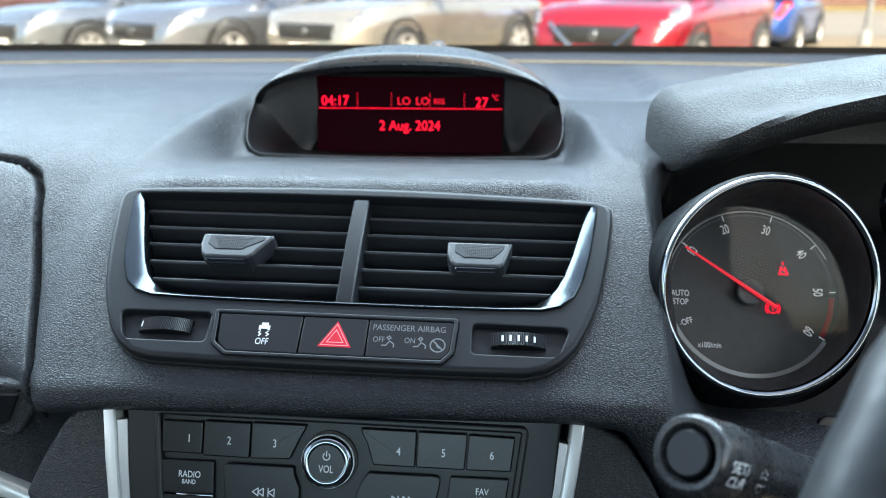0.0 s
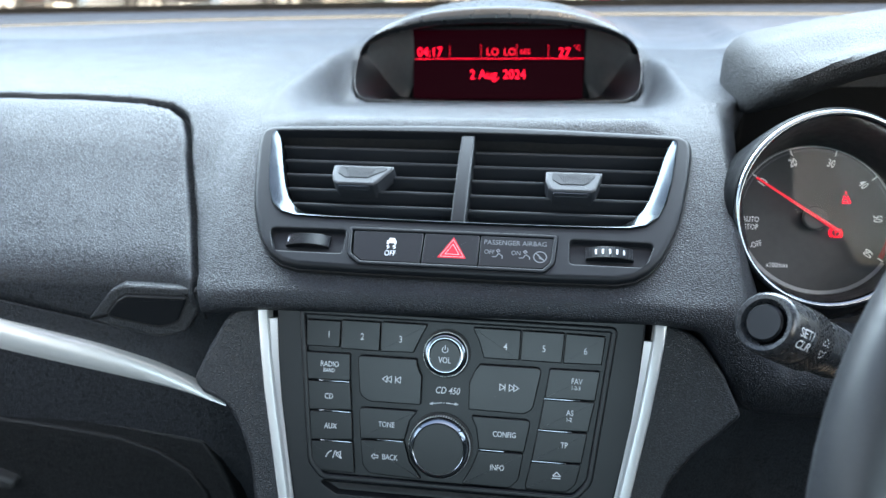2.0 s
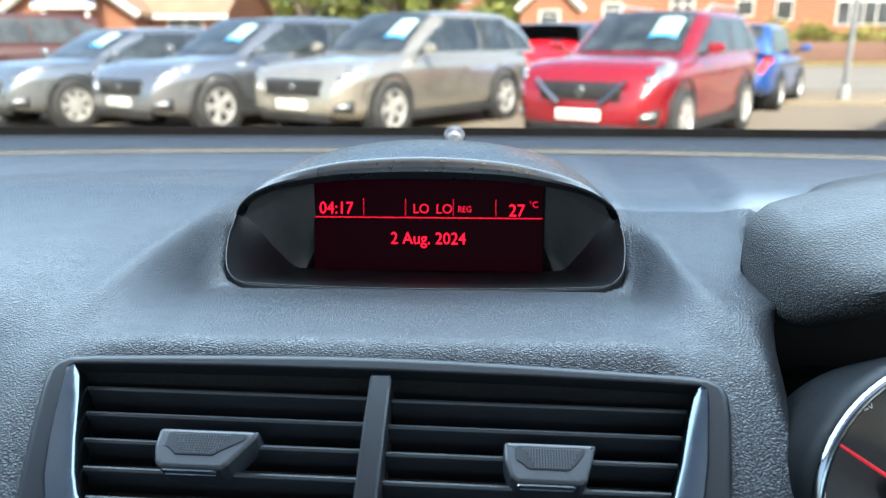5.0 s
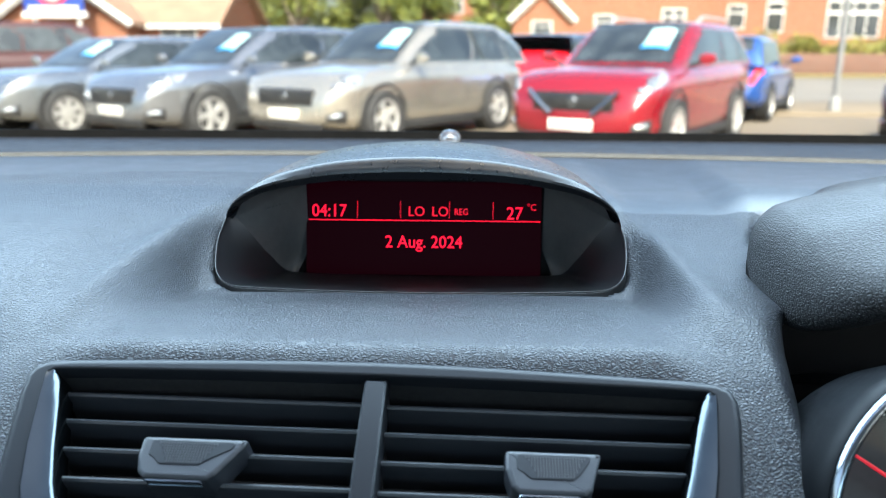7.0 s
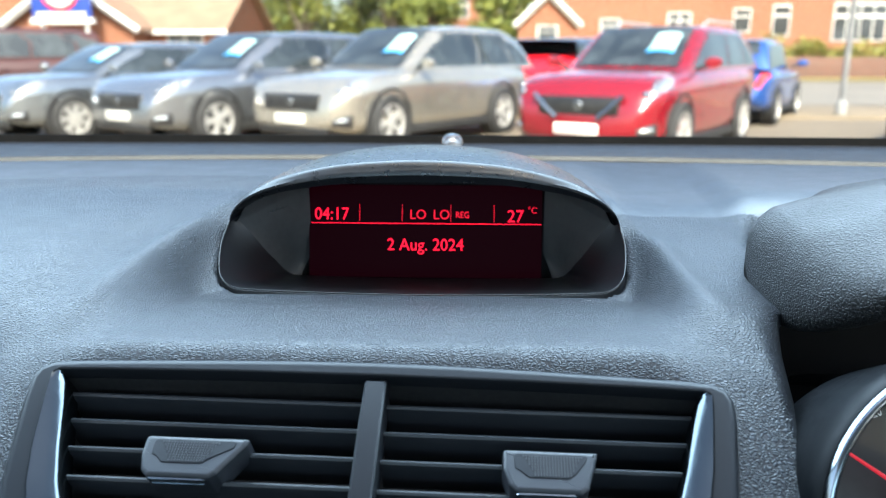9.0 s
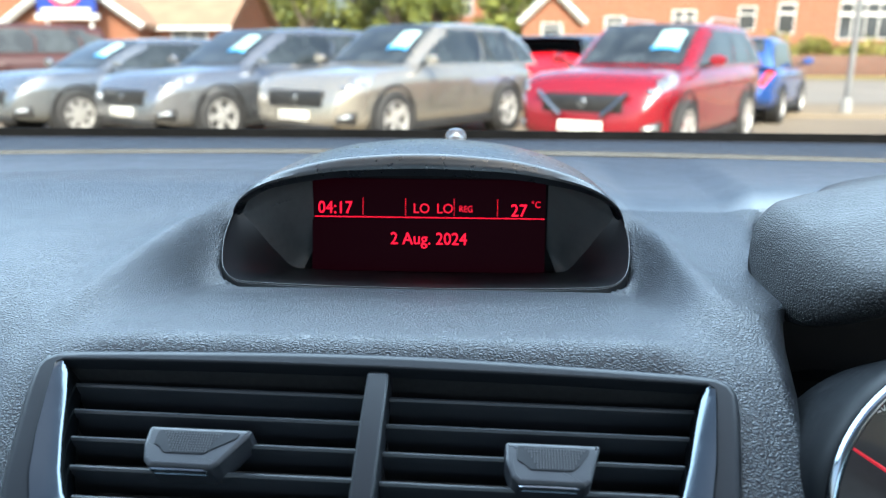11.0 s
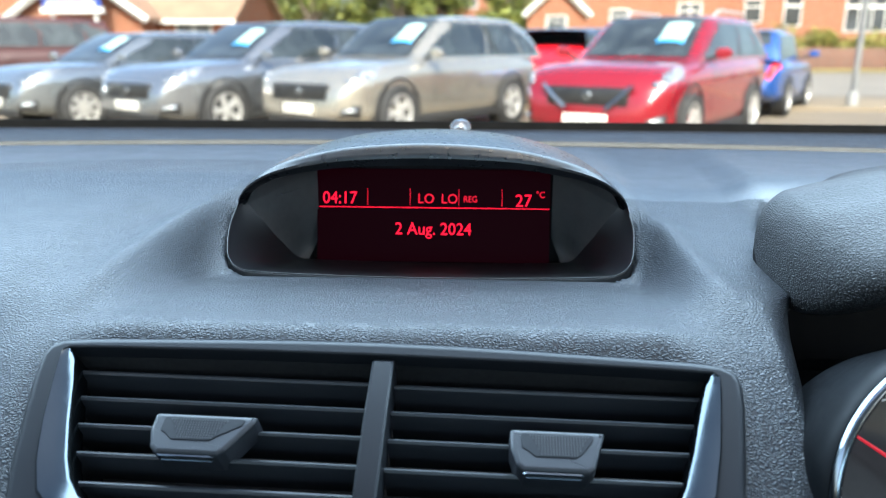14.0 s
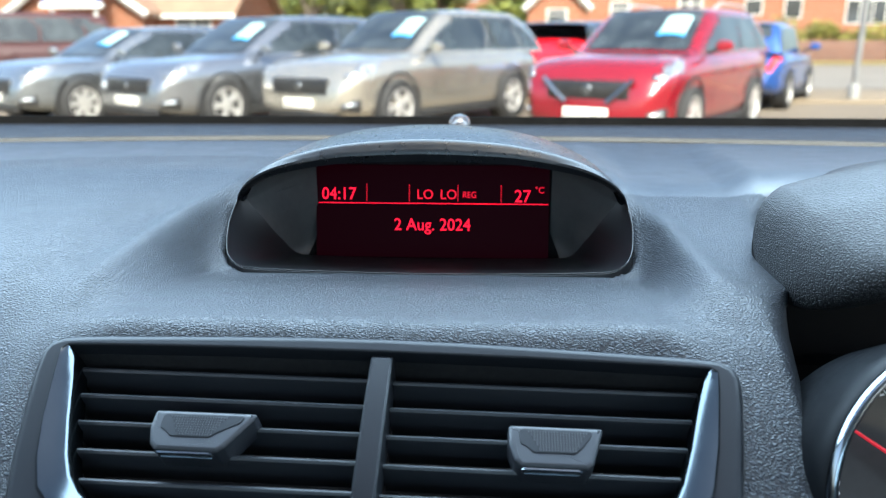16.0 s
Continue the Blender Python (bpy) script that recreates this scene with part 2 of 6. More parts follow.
def lathe(profile, n=48, bm=None, closed=False):
    """Turned about z: (radius, height) pairs."""
    bm = bm or bmesh.new()
    rings = []
    for r, z in profile:
        if r < 1e-6:
            rings.append([bm.verts.new((0, 0, z))])
        else:
            rings.append([bm.verts.new((r * math.cos(2 * math.pi * i / n), r * math.sin(2 * math.pi * i / n), z)) for i in range(n)])
    for a, b in zip(rings, rings[1:] + (rings[:1] if closed else [])):
        for i in range(n):
            q = [a[i - 1], a[i], b[i], b[i - 1]] if len(a) > 1 and len(b) > 1 else ([a[0], b[i], b[i - 1]] if len(a) == 1 else [a[i - 1], a[i], b[0]])
            bm.faces.new(q)
    return bm


def box(x0, x1, y0, y1, z0, z1, bevel=0.0, bm=None):
    bm = bm or bmesh.new()
    r = bmesh.ops.create_cube(bm, size=1, matrix=Matrix.Translation(((x0 + x1) / 2, (y0 + y1) / 2, (z0 + z1) / 2)) @ Matrix.Diagonal((x1 - x0, y1 - y0, z1 - z0, 1)))
    if bevel:
        es = list({e for v in r["verts"] for e in v.link_edges})
        bmesh.ops.bevel(bm, geom=es, offset=bevel, segments=2, profile=0.5, affect="EDGES")
    return bm


def tube(points, r, n=8, bm=None):
    """A round bar along points; r is one radius or one for each point."""
    rows, up = [], Vector((0, 0, 1))
    for i, p in enumerate(points):
        p = Vector(p)
        d = (Vector(points[min(i + 1, len(points) - 1)]) - Vector(points[max(i - 1, 0)])).normalized()
        s = d.cross(up if abs(d.z) < 0.9 else Vector((1, 0, 0))).normalized()
        t = s.cross(d)
        rr = r[i] if isinstance(r, (list, tuple)) else r
        rows.append([p + (s * math.cos(a) + t * math.sin(a)) * rr for a in (2 * math.pi * j / n for j in range(n))])
    return loft(rows, caps=True, bm=bm)


def lettering(text, size, x, y, z, mat, parent, name="lettering", align="CENTER", shear=0.0, squeeze=1.0, bold=0.0, turn=0.0):
    cu = bpy.data.curves.new(name, "FONT")
    cu.body, cu.size, cu.align_x, cu.align_y, cu.shear = text, size, align, "CENTER", shear
    cu.resolution_u, cu.offset = 3, bold
    tmp = new(name, cu)
    me = bpy.data.meshes.new_from_object(tmp)
    bpy.data.objects.remove(tmp)
    me.transform(pose(x, y, z, 0, 0, turn) @ Matrix.Diagonal((squeeze, 1, 1, 1)))
    me.materials.clear()
    me.materials.append(mat)
    ob = new(name, me)
    ob.parent = parent
    return ob


def bars(rects, z, mat, parent, name="legend", h=0.0001):
    bm = bmesh.new()
    for x0, y0, x1, y1 in rects:
        box(x0, x1, y0, y1, z, z + h, bm=bm)
    return part(name, bm, mat, parent)


def strokes(lines, width, z, mat, parent, name="symbol"):
    """A flat symbol out of thin strokes."""
    bm = bmesh.new()
    for pts in lines:
        for a, b in zip(pts, pts[1:]):
            a, b = Vector(a), Vector(b)
            t = (b - a).normalized()
            s = Vector((-t.y, t.x)) * width / 2
            a, b = a - t * width * 0.3, b + t * width * 0.3
            q = [bm.verts.new((p.x, p.y, z)) for p in (a - s, b - s, b + s, a + s)]
            bm.faces.new(q)
    return part(name, bm, mat, parent)


def frame_matrix(origin, up, roll=0.0):
    """A panel's own axes: x to the right, y up along the panel, z out of it."""
    v, u = Vector(up).normalized(), Vector((1, 0, 0))
    a = radians(roll)
    u2, v2 = u * math.cos(a) - v * math.sin(a), u * math.sin(a) + v * math.cos(a)
    w = u2.cross(v2)
    m = Matrix((u2, v2, w)).transposed().to_4x4()
    m.translation = origin
    return m


VENT = frame_matrix((-0.004, 0.452, 1.122), (0, 0.087, 0.060), 1.2)
RAD = frame_matrix((-0.004, 0.3685, 1.0385), (0, 0.040, 0.0955), 1.2)
DIAL = frame_matrix((0.2186, 0.461, 1.0718), (0, 0.545, 0.838), 0.5)
RING = Matrix.Translation((0.2119, 0.4160, 1.0930)) @ Matrix.Rotation(0.105, 4, "Z") @ Matrix.Rotation(radians(90) - 0.277, 4, "X")
SCR = frame_matrix((0.0035, 0.641, 1.147), (0, 0.2, 1), 0.0)


# ---- dashboard skin ----
def hermite(xk, yk, x):
    """A curve through (xk, yk) that doesn't overshoot; yk may have many columns."""
    xk, yk, x = np.asarray(xk, float), np.asarray(yk, float), np.asarray(x, float)
    yk = yk.reshape(len(xk), -1)
    h = np.diff(xk)[:, None]
    d = np.diff(yk, axis=0) / h
    m = np.zeros_like(yk)
    m[0], m[-1] = d[0], d[-1]
    prod = d[:-1] * d[1:]
    w1, w2 = 2 * h[1:] + h[:-1], h[1:] + 2 * h[:-1]
    safe = np.where(prod > 0, 1, 0)
    dd0, dd1 = np.where(safe == 1, d[:-1], 1), np.where(safe == 1, d[1:], 1)
    m[1:-1] = safe * (w1 + w2) / (w1 / dd0 + w2 / dd1)
    i = np.clip(np.searchsorted(xk, x, "right") - 1, 0, len(xk) - 2)
    t = ((x - xk[i]) / (xk[i + 1] - xk[i]))[:, None]
    hh = h[i]
    return (2 * t**3 - 3 * t**2 + 1) * yk[i] + (t**3 - 2 * t**2 + t) * hh * m[i] + (-2 * t**3 + 3 * t**2) * yk[i + 1] + (t**3 - t**2) * hh * m[i + 1]


TOP = [(0.93, 1.150), (0.86, 1.172), (0.765, 1.1705), (0.71, 1.1692), (0.652, 1.1682)]
SIDE = TOP + [(0.60, 1.162), (0.56, 1.156), (0.525, 1.148), (0.495, 1.138), (0.470, 1.122), (0.44, 1.0975), (0.410, 1.0750), (0.390, 1.0590), (0.3845, 1.0510),
              (0.3825, 1.0430), (0.3830, 1.0330), (0.3850, 1.0200), (0.3875, 1.000), (0.388, 0.965), (0.394, 0.90), (0.42, 0.80)]
TOPR = [(0.93, 1.150), (0.86, 1.172), (0.765, 1.1705), (0.70, 1.1632), (0.632, 1.1585)]
RIDGE = TOP + [(0.605, 1.161), (0.575, 1.153), (0.535, 1.146), (0.50, 1.1395), (0.469, 1.1295), (0.448, 1.117), (0.41, 1.089), (0.373, 1.0600), (0.363, 1.051),
               (0.3615, 1.044), (0.366, 1.037), (0.385, 1.031), (0.397, 1.010), (0.400, 0.960), (0.405, 0.90), (0.42, 0.80)]
RIDGER = TOPR + [(0.612, 1.1548), (0.578, 1.1480), (0.537, 1.1425)] + RIDGE[8:]
MID = RIDGE[:9] + [(0.470, 1.1335), (0.4545, 1.1195), (0.41, 1.089), (0.372, 1.0620), (0.3615, 1.054),
             (0.3600, 1.047), (0.366, 1.040), (0.385, 1.036), (0.400, 1.015), (0.405, 0.960), (0.410, 0.90), (0.42, 0.80)]
KNEE1 = RIDGER[:13] + [(0.363, 1.051), (0.3612, 1.043), (0.3635, 1.032), (0.372, 1.022), (0.393, 1.014), (0.400, 0.960), (0.405, 0.90), (0.42, 0.80)]
KNEE2 = RIDGER[:13] + [(0.364, 1.050), (0.3612, 1.040), (0.3620, 1.020), (0.369, 1.003), (0.392, 0.994), (0.400, 0.955), (0.405, 0.90), (0.42, 0.80)]
EDGE = TOPR + [(0.612, 1.1545), (0.580, 1.1490), (0.542, 1.1430), (0.512, 1.135), (0.485, 1.122), (0.463, 1.104), (0.430, 1.078), (0.392, 1.051), (0.376, 1.042),
              (0.3690, 1.032), (0.3670, 1.008), (0.374, 0.983), (0.395, 0.972), (0.400, 0.950), (0.405, 0.90), (0.42, 0.80)]
CAVE = TOP + [(0.625, 1.160), (0.615, 1.140), (0.610, 1.120), (0.606, 1.100), (0.602, 1.080), (0.598, 1.055), (0.57, 1.025), (0.45, 1.020), (0.402, 1.018),
              (0.385, 1.010), (0.377, 0.995), (0.381, 0.976), (0.398, 0.964), (0.406, 0.940), (0.41, 0.89), (0.42, 0.80)]
STATIONS = [(-0.76, SIDE), (-0.30, SIDE), (-0.185, SIDE), (-0.148, RIDGE), (-0.112, MID), (0.0, MID), (0.104, MID), (0.132, RIDGER), (0.142, KNEE1), (0.153, KNEE2), (0.167, EDGE), (0.192, CAVE), (0.24, CAVE), (0.74, CAVE)]


def crest_line(y):
    """Where the moulded crest runs on both sides of the hollow before the display."""
    left = np.interp(y, [0.455, 0.482, 0.501, 0.532, 0.555, 0.580, 0.603, 0.615, 0.70], [-0.1485, -0.1460, -0.1425, -0.1370, -0.1318, -0.1250, -0.1172, -0.1130, -0.10])
    right = np.interp(y, [0.455, 0.474, 0.500, 0.5164, 0.5437, 0.583, 0.610, 0.70], [0.1430, 0.1415, 0.1395, 0.1378, 0.1355, 0.1310, 0.1245, 0.11])
    return left, right


def skin_grid(nx_step=0.0016, n_s=470):
    xs = np.concatenate([np.arange(-0.76, -0.42, 0.02), np.arange(-0.42, 0.24, nx_step), np.arange(0.24, 0.741, 0.02)])
    table = np.array([np.array(p, float).ravel() for _, p in STATIONS])
    ctrl = np.zeros((len(xs), len(SIDE), 2))
    for i in range(len(SIDE)):
        sx = [x + (0.011 if i < 9 and 0.16 < x < 0.2 else 0.0) for x, _ in STATIONS]
        ctrl[:, i] = hermite(sx, table[:, 2 * i:2 * i + 2], xs)
    ref = np.array(SIDE)
    chord = np.concatenate([[0], np.cumsum(np.hypot(*np.diff(ref, axis=0).T))])
    ss = np.linspace(0, chord[-1], n_s)
    out = np.zeros((len(xs), n_s, 3))
    for i in range(len(xs)):
        yz = hermite(chord, ctrl[i], ss)
        out[i, :, 0], out[i, :, 1:] = xs[i], yz
    # the hollow before the display: it falls away sharply inside the crest
    x, y = out[..., 0], out[..., 1]
    left, right = crest_line(y)
    inside = np.minimum(x - left, right - x)
    wide = np.interp(y, [0.46, 0.50, 0.535, 0.572, 0.60, 0.62], [0.036, 0.030, 0.024, 0.017, 0.009, 0.008])
    crest_z = np.interp(y, [0.469, 0.50, 0.535, 0.575, 0.605, 0.64], [1.1335, 1.1395, 1.146, 1.153, 1.161, 1.167])
    floor_z = np.interp(y, [0.469, 0.50, 0.53, 0.555, 0.5655, 0.575, 0.585, 0.595, 0.605, 0.62, 0.64], [1.1335, 1.1330, 1.1285, 1.1242, 1.1238, 1.1285, 1.137, 1.1455, 1.152, 1.160, 1.165])
    u = np.clip(inside / wide, 0, 1)
    fall = np.maximum(0, crest_z - floor_z) * (1 - (1 - u) ** 2)
    lift = 0.0042 * np.exp(-(inside / 0.011) ** 2) * np.clip((y - 0.475) / 0.03, 0, 1) * np.clip((0.60 - y) / 0.02, 0, 1)
    here = np.clip((y - 0.462) / 0.012, 0, 1) * (y < 0.66)
    raw = out[..., 2] + (lift - np.where(inside > 0, fall, 0)) * here
    w = np.exp(-0.5 * (np.arange(-5, 6) / 1.5) ** 2)
    w /= w.sum()
    soft = np.apply_along_axis(lambda r: np.convolve(np.pad(r, 5, "edge"), w, "valid"), 1, raw)
    soft = np.apply_along_axis(lambda r: np.convolve(np.pad(r, 5, "edge"), w, "valid"), 0, soft)
    amount = np.clip((y - 0.46) / 0.01, 0, 1) * np.clip((0.70 - y) / 0.03, 0, 1) * np.clip((0.160 - x) / 0.01, 0, 1) * np.clip((x + 0.40) / 0.05, 0, 1)
    out[..., 2] = raw + (soft - raw) * amount
    return xs, out


def near_line(px, py, line):
    best = np.full(px.shape, 9.0)
    for (ax, ay), (bx, by) in zip(line, line[1:]):
        dx, dy = bx - ax, by - ay
        t = np.clip(((px - ax) * dx + (py - ay) * dy) / (dx * dx + dy * dy), 0, 1)
        best = np.minimum(best, np.hypot(px - ax - t * dx, py - ay - t * dy))
    return best


LID_SEAM = [(-0.76, 0.508), (-0.40, 0.505), (-0.29, 0.501), (-0.245, 0.497), (-0.222, 0.4915), (-0.209, 0.483), (-0.2015, 0.470), (-0.197, 0.455), (-0.182, 0.42), (-0.166, 0.378), (-0.164, 0.366)]
LOW_SEAM = [(-0.76, 1.12), (-0.45, 1.066), (-0.325, 1.0385), (-0.2474, 1.0205), (-0.225, 1.015)]


def dashboard():
    xs, g = skin_grid()
    x, y, z = g[..., 0], g[..., 1], g[..., 2]
    upper = z > 1.03
    d1 = np.where(upper & (y < 0.6), near_line(x, y, LID_SEAM), 9)
    d2 = np.where((y < 0.42) & (x < -0.2), near_line(x, z, LOW_SEAM), 9)
    cut = 0.010 * np.exp(-(np.minimum(d1, d2 * 1.3) / 0.0019) ** 4)
    roll = 0.0012 * np.exp(-((np.minimum(d1, d2) - 0.0) / 0.005) ** 2)
    g[..., 1] += (cut + roll) * 0.6
    g[..., 2] -= (cut + roll) * 0.8
    # the defroster joint behind the display
    joint = 0.765 - 0.085 * (x / 0.7) ** 2
    d3 = np.abs(y - joint)
    g[..., 2] -= 0.003 * np.exp(-(d3 / 0.002) ** 4)
    nx, ns = g.shape[:2]
    inv = VENT.inverted()
    R, T = np.array(inv.to_3x3()), np.array(inv.translation)
    loc = g @ R.T + T
    opening = np.interp(y, [0.567, 0.572, 0.58, 0.60, 0.606, 0.62, 0.641, 0.70], [0.1, 0.1085, 0.1140, 0.1148, 0.112, 0.0985, 0.078, 0.07]) - np.abs(x - 0.0045)
    well = (opening > 0) & (y > 0.5675) & (y < 0.70)
    tuck = np.clip((np.minimum(opening, y - 0.5672) + 0.0016) / 0.0022, 0, 1) * (y < 0.66)
    g[..., 2] -= 0.0045 * tuck
    inside = well | (np.abs(loc[..., 0]) < 0.129 + 0.27 * np.minimum(loc[..., 1], 0)) & (loc[..., 1] < 0.0065) & (loc[..., 1] > -0.095) & (np.abs(loc[..., 2]) < 0.03)
    idx = np.arange(nx * ns).reshape(nx, ns)
    q = np.stack([idx[:-1, :-1], idx[1:, :-1], idx[1:, 1:], idx[:-1, 1:]], -1)
    keep = ~(inside[:-1, :-1] & inside[1:, 1:])
    root = thing("dashboard", "black grained soft plastic car dashboard with a sculpted centre", "dashboard")
    mx, my, mz = (c[:-1, :-1] + 0.0 for c in (x, y, z))
    seam_x = np.interp(my, [q for _, q in reversed(LID_SEAM[3:])], [p for p, _ in reversed(LID_SEAM[3:])])
    low_z = np.interp(mx, [p for p, _ in LOW_SEAM], [q for _, q in LOW_SEAM])
    top_y = np.interp(mx, [p for p, _ in LID_SEAM], [q for _, q in LID_SEAM])
    lid = (my < top_y) & (mx < seam_x) & (mz > np.where(mx < -0.225, low_z, 1.0485))
    lower = ~lid & (mz < 1.0485) & (mx < -0.13) & (my < 0.5)
    strip = my > 0.765 - 0.085 * (mx / 0.7) ** 2
    shelf = ~strip & (my > np.where(mx < 0.0, 0.690 - 1.4 * np.clip(-0.155 - mx, 0, 0.2) ** 2, 0.622)) & (mz > 1.1)
    # skin behind the instruments, coloured near black in place of shade
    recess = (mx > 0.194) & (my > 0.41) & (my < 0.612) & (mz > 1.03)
    for name, mask, label in (("airbag_cover", lid, "grained passenger airbag cover"), ("lower_panel", lower, ""), ("defroster_strip", strip, "plain strip below the windscreen"), ("instrument_recess", recess, "recess behind the instruments, shade painted near black"), ("top_pad", shelf & ~recess, "fine grained flat top of the dashboard with raised sheen"), ("upper_skin", ~(lid | lower | strip | recess | shelf), "")):
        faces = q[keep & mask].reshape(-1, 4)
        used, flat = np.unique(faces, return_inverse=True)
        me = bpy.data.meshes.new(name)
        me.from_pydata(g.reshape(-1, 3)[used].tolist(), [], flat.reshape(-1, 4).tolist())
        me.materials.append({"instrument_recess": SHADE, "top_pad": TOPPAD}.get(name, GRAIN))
        me.shade_smooth()
        ob = new(name, me)
        ob.parent = root
        if label:
            ob["label"] = label
    return root


DASH = dashboard()


# ---- centre vent panel ----
def mirrored(half):
    """Half an outline, from the top middle down the right side, made whole."""
    left = [(-x, y) for x, y in reversed(half) if abs(x) > 1e-6]
    return half + left


def vent_panel():
    root = thing("vent_panel", "satin black air vent panel with a chrome surround and switches", "air vent", VENT)
    half = [(0, 11.6), (30, 11.3), (60, 10.4), (90, 9.3), (120, 8.0), (131, 7.0), (136.5, 4), (138.4, -1), (137.8, -10), (134.5, -30), (131, -48), (127, -62), (122, -74), (117, -84), (110, -92.5), (102, -98), (92, -100.6), (60, -101.3), (30, -101.5), (0, -101.5)]
    outer = mm(mirrored(half))
    vh = [(0, 4.6), (60, 4.2), (110, 3.2), (127.5, 2.6), (129.5, 1.5), (129, -5), (126, -22), (121, -43), (117, -54), (111, -61), (102, -65), (80, -66.3), (40, -66.8), (0, -66.8)]
    opening = mm(mirrored(vh))
    thumb = [mm(rounded([(s * 66, -74.5), (s * 113.5, -75), (s * 107.5, -91), (s * 66, -91)], [2.5, 3, 5, 2.5])) for s in (1, -1)]
    strip = mm(rounded([(-64, -72.8), (59, -72.8), (57.5, -92), (52, -98), (-54, -98), (-62, -92)], [2.5, 2.5, 5, 4, 4, 5]))
    bm = plate(outer, -0.004, 0.0035, 0.003, [opening, *thumb, strip], lip=0.0009)
    part("surround", bm, SATIN, root)
    # dark joint round the panel
    gap = plate(inward(outer, -0.0008), -0.006, -0.0010, 0.0, [inward(outer, 0.002)])
    part("joint", gap, VOID, root, "black joint")
    # duct behind the slats
    bm = loft([[(x, y, z) for x, y in p] for p, z in ((inward(opening, -0.001), 0.0), (inward(opening, 0.002), -0.012), (inward(opening, 0.004), -0.045))])
    bm.faces.new([v for v in bm.verts if v.co.z < -0.04])
    part("duct", bm, VOID, root)
    # chrome surround, open at the top
    chrome_out = [(127.6, 1.6), (129.9, 0.2), (129.6, -3), (128.4, -12), (125.5, -30), (121.5, -46), (116.5, -57.5), (109.5, -63.8), (100, -66.2), (80, -66.8), (40, -67.2), (0, -67.3)]
    chrome_in = [(126.6, 1.5), (124.6, 0.2), (123.4, -3), (120.4, -12), (115.2, -30), (110.6, -43), (106.4, -51.0), (101.6, -56.2), (96.0, -59.6), (80, -60.8), (40, -61.4), (0, -61.6)]
    o = mm(chrome_out + [(-x, y) for x, y in reversed(chrome_out[:-1])])
    i_ = mm(chrome_in + [(-x, y) for x, y in reversed(chrome_in[:-1])])
    rows = []
    for (ax, ay), (bx, by) in zip(o, i_):
        f = lambda t, h: (ax + (bx - ax) * t, ay + (by - ay) * t, h)
        k = min(1.0, max(0.0, (abs(ax) - 0.098) / 0.016))
        rows.append([f(0, 0.001), f(0.02, 0.0042), f(0.10, 0.0050), f(0.2, 0.0047 + 0.0001 * k), f(0.55, 0.0022 + 0.0016 * k), f(0.85, -0.0012 + 0.0038 * k), f(0.96, -0.0030 + 0.0046 * k), f(1.0, -0.010), f(0.6, -0.010)])
    part("chrome_trim", loft(rows, caps=True), VENTCHROME, root, "bright chrome trim strip", sharp=50)
    # slats: five blades each side
    for side in (-1, 1):
        for k in range(5):
            v = -4.2 - 11.6 * k - (0.6 if side > 0 else 0)
            edge = [124.5, 121.5, 118.3, 114.5, 108.5][k]
            x0, x1 = (-edge, -4.5) if side < 0 else (4.5, edge)
            bm = bmesh.new()
            prof = [(0.0, -0.0055), (0.9, -0.0050), (1.9, -0.0056), (2.3, -0.0075), (1.0, -0.022), (-0.9, -0.022), (-0.6, -0.0075)]
            rows = [[(x * 0.001, (v + py + pz * 60) * 0.001, pz) for py, pz in prof] for x in (x0, x0 + (x1 - x0) * 0.5, x1)]
            loft(rows, caps=True, bm=bm)
            part("slat", bm, SLAT, root)
    # middle divider
    rows = []
    for v, h in ((4.5, 0.0005), (2, 0.003), (-20, 0.0046), (-45, 0.0046), (-63, 0.004), (-67.2, 0.003)):
        w = 4.3
        rows.append([(-w * 0.001, v * 0.001, h - 0.018), (-w * 0.001, v * 0.001, h - 0.0008), ((-w + 0.8) * 0.001, v * 0.001, h), ((w - 0.8) * 0.001, v * 0.001, h), (w * 0.001, v * 0.001, h - 0.0008), (w * 0.001, v * 0.001, h - 0.018)])
    part("divider", loft(rows, caps=True), SATIN, root)
    # the adjusting tabs: a dished pad with a dotted grip and a chrome outline on the lip
    for cx, skew in ((-66.0, 4.5), (67.5, 0.0)):
        top, bot = -24.0, -41.0

        def lean(bm):
            for vtx in bm.verts:
                if vtx.co.z > 0:
                    vtx.co.z -= (vtx.co.y * 1000 - bot) * 0.00012

        def shape(grow, up, down):
            ring = [(-17.5 + grow, top - up), (17.5 + skew - grow, top - up), (16.6 + skew - grow, top - up - 3), (13.0 - grow, bot + 2.0 + down), (10.5 - grow, bot + down), (-12.5 + grow, bot + down), (-15.2 + grow, bot + 2.5 + down), (-17.3 + grow, top - 8)]
            return mm([(cx + x, y) for x, y in rounded(ring, 1.6, 3)])

        bm = plate(shape(0, 0, 0), -0.009, 0.0048, 0.0016)
        lean(bm)
        tab = part("tab", bm, SLAT, root)
        bm = plate(shape(4.2, 1.6, 5.5), 0.003, 0.00515, 0.0003)
        lean(bm)
        part("grip_pad", bm, SATIN, tab)
        x0, x1, y = (cx - 12.2) * 0.001, (cx + 8.6) * 0.001, (bot - 0.15) * 0.001
        outline = [(x0, y, 0.0026), (x0 + 0.0006, y, 0.0032), (x1 - 0.0006, y, 0.0032), (x1, y, 0.0026), (x1 - 0.0006, y, -0.0004), (x0 + 0.0010, y, -0.0004), (x0, y, 0.0026)]
        part("chrome_insert", tube(outline, 0.00030, 6), CHROME, tab, "thin chrome outline")
        bm = bmesh.new()
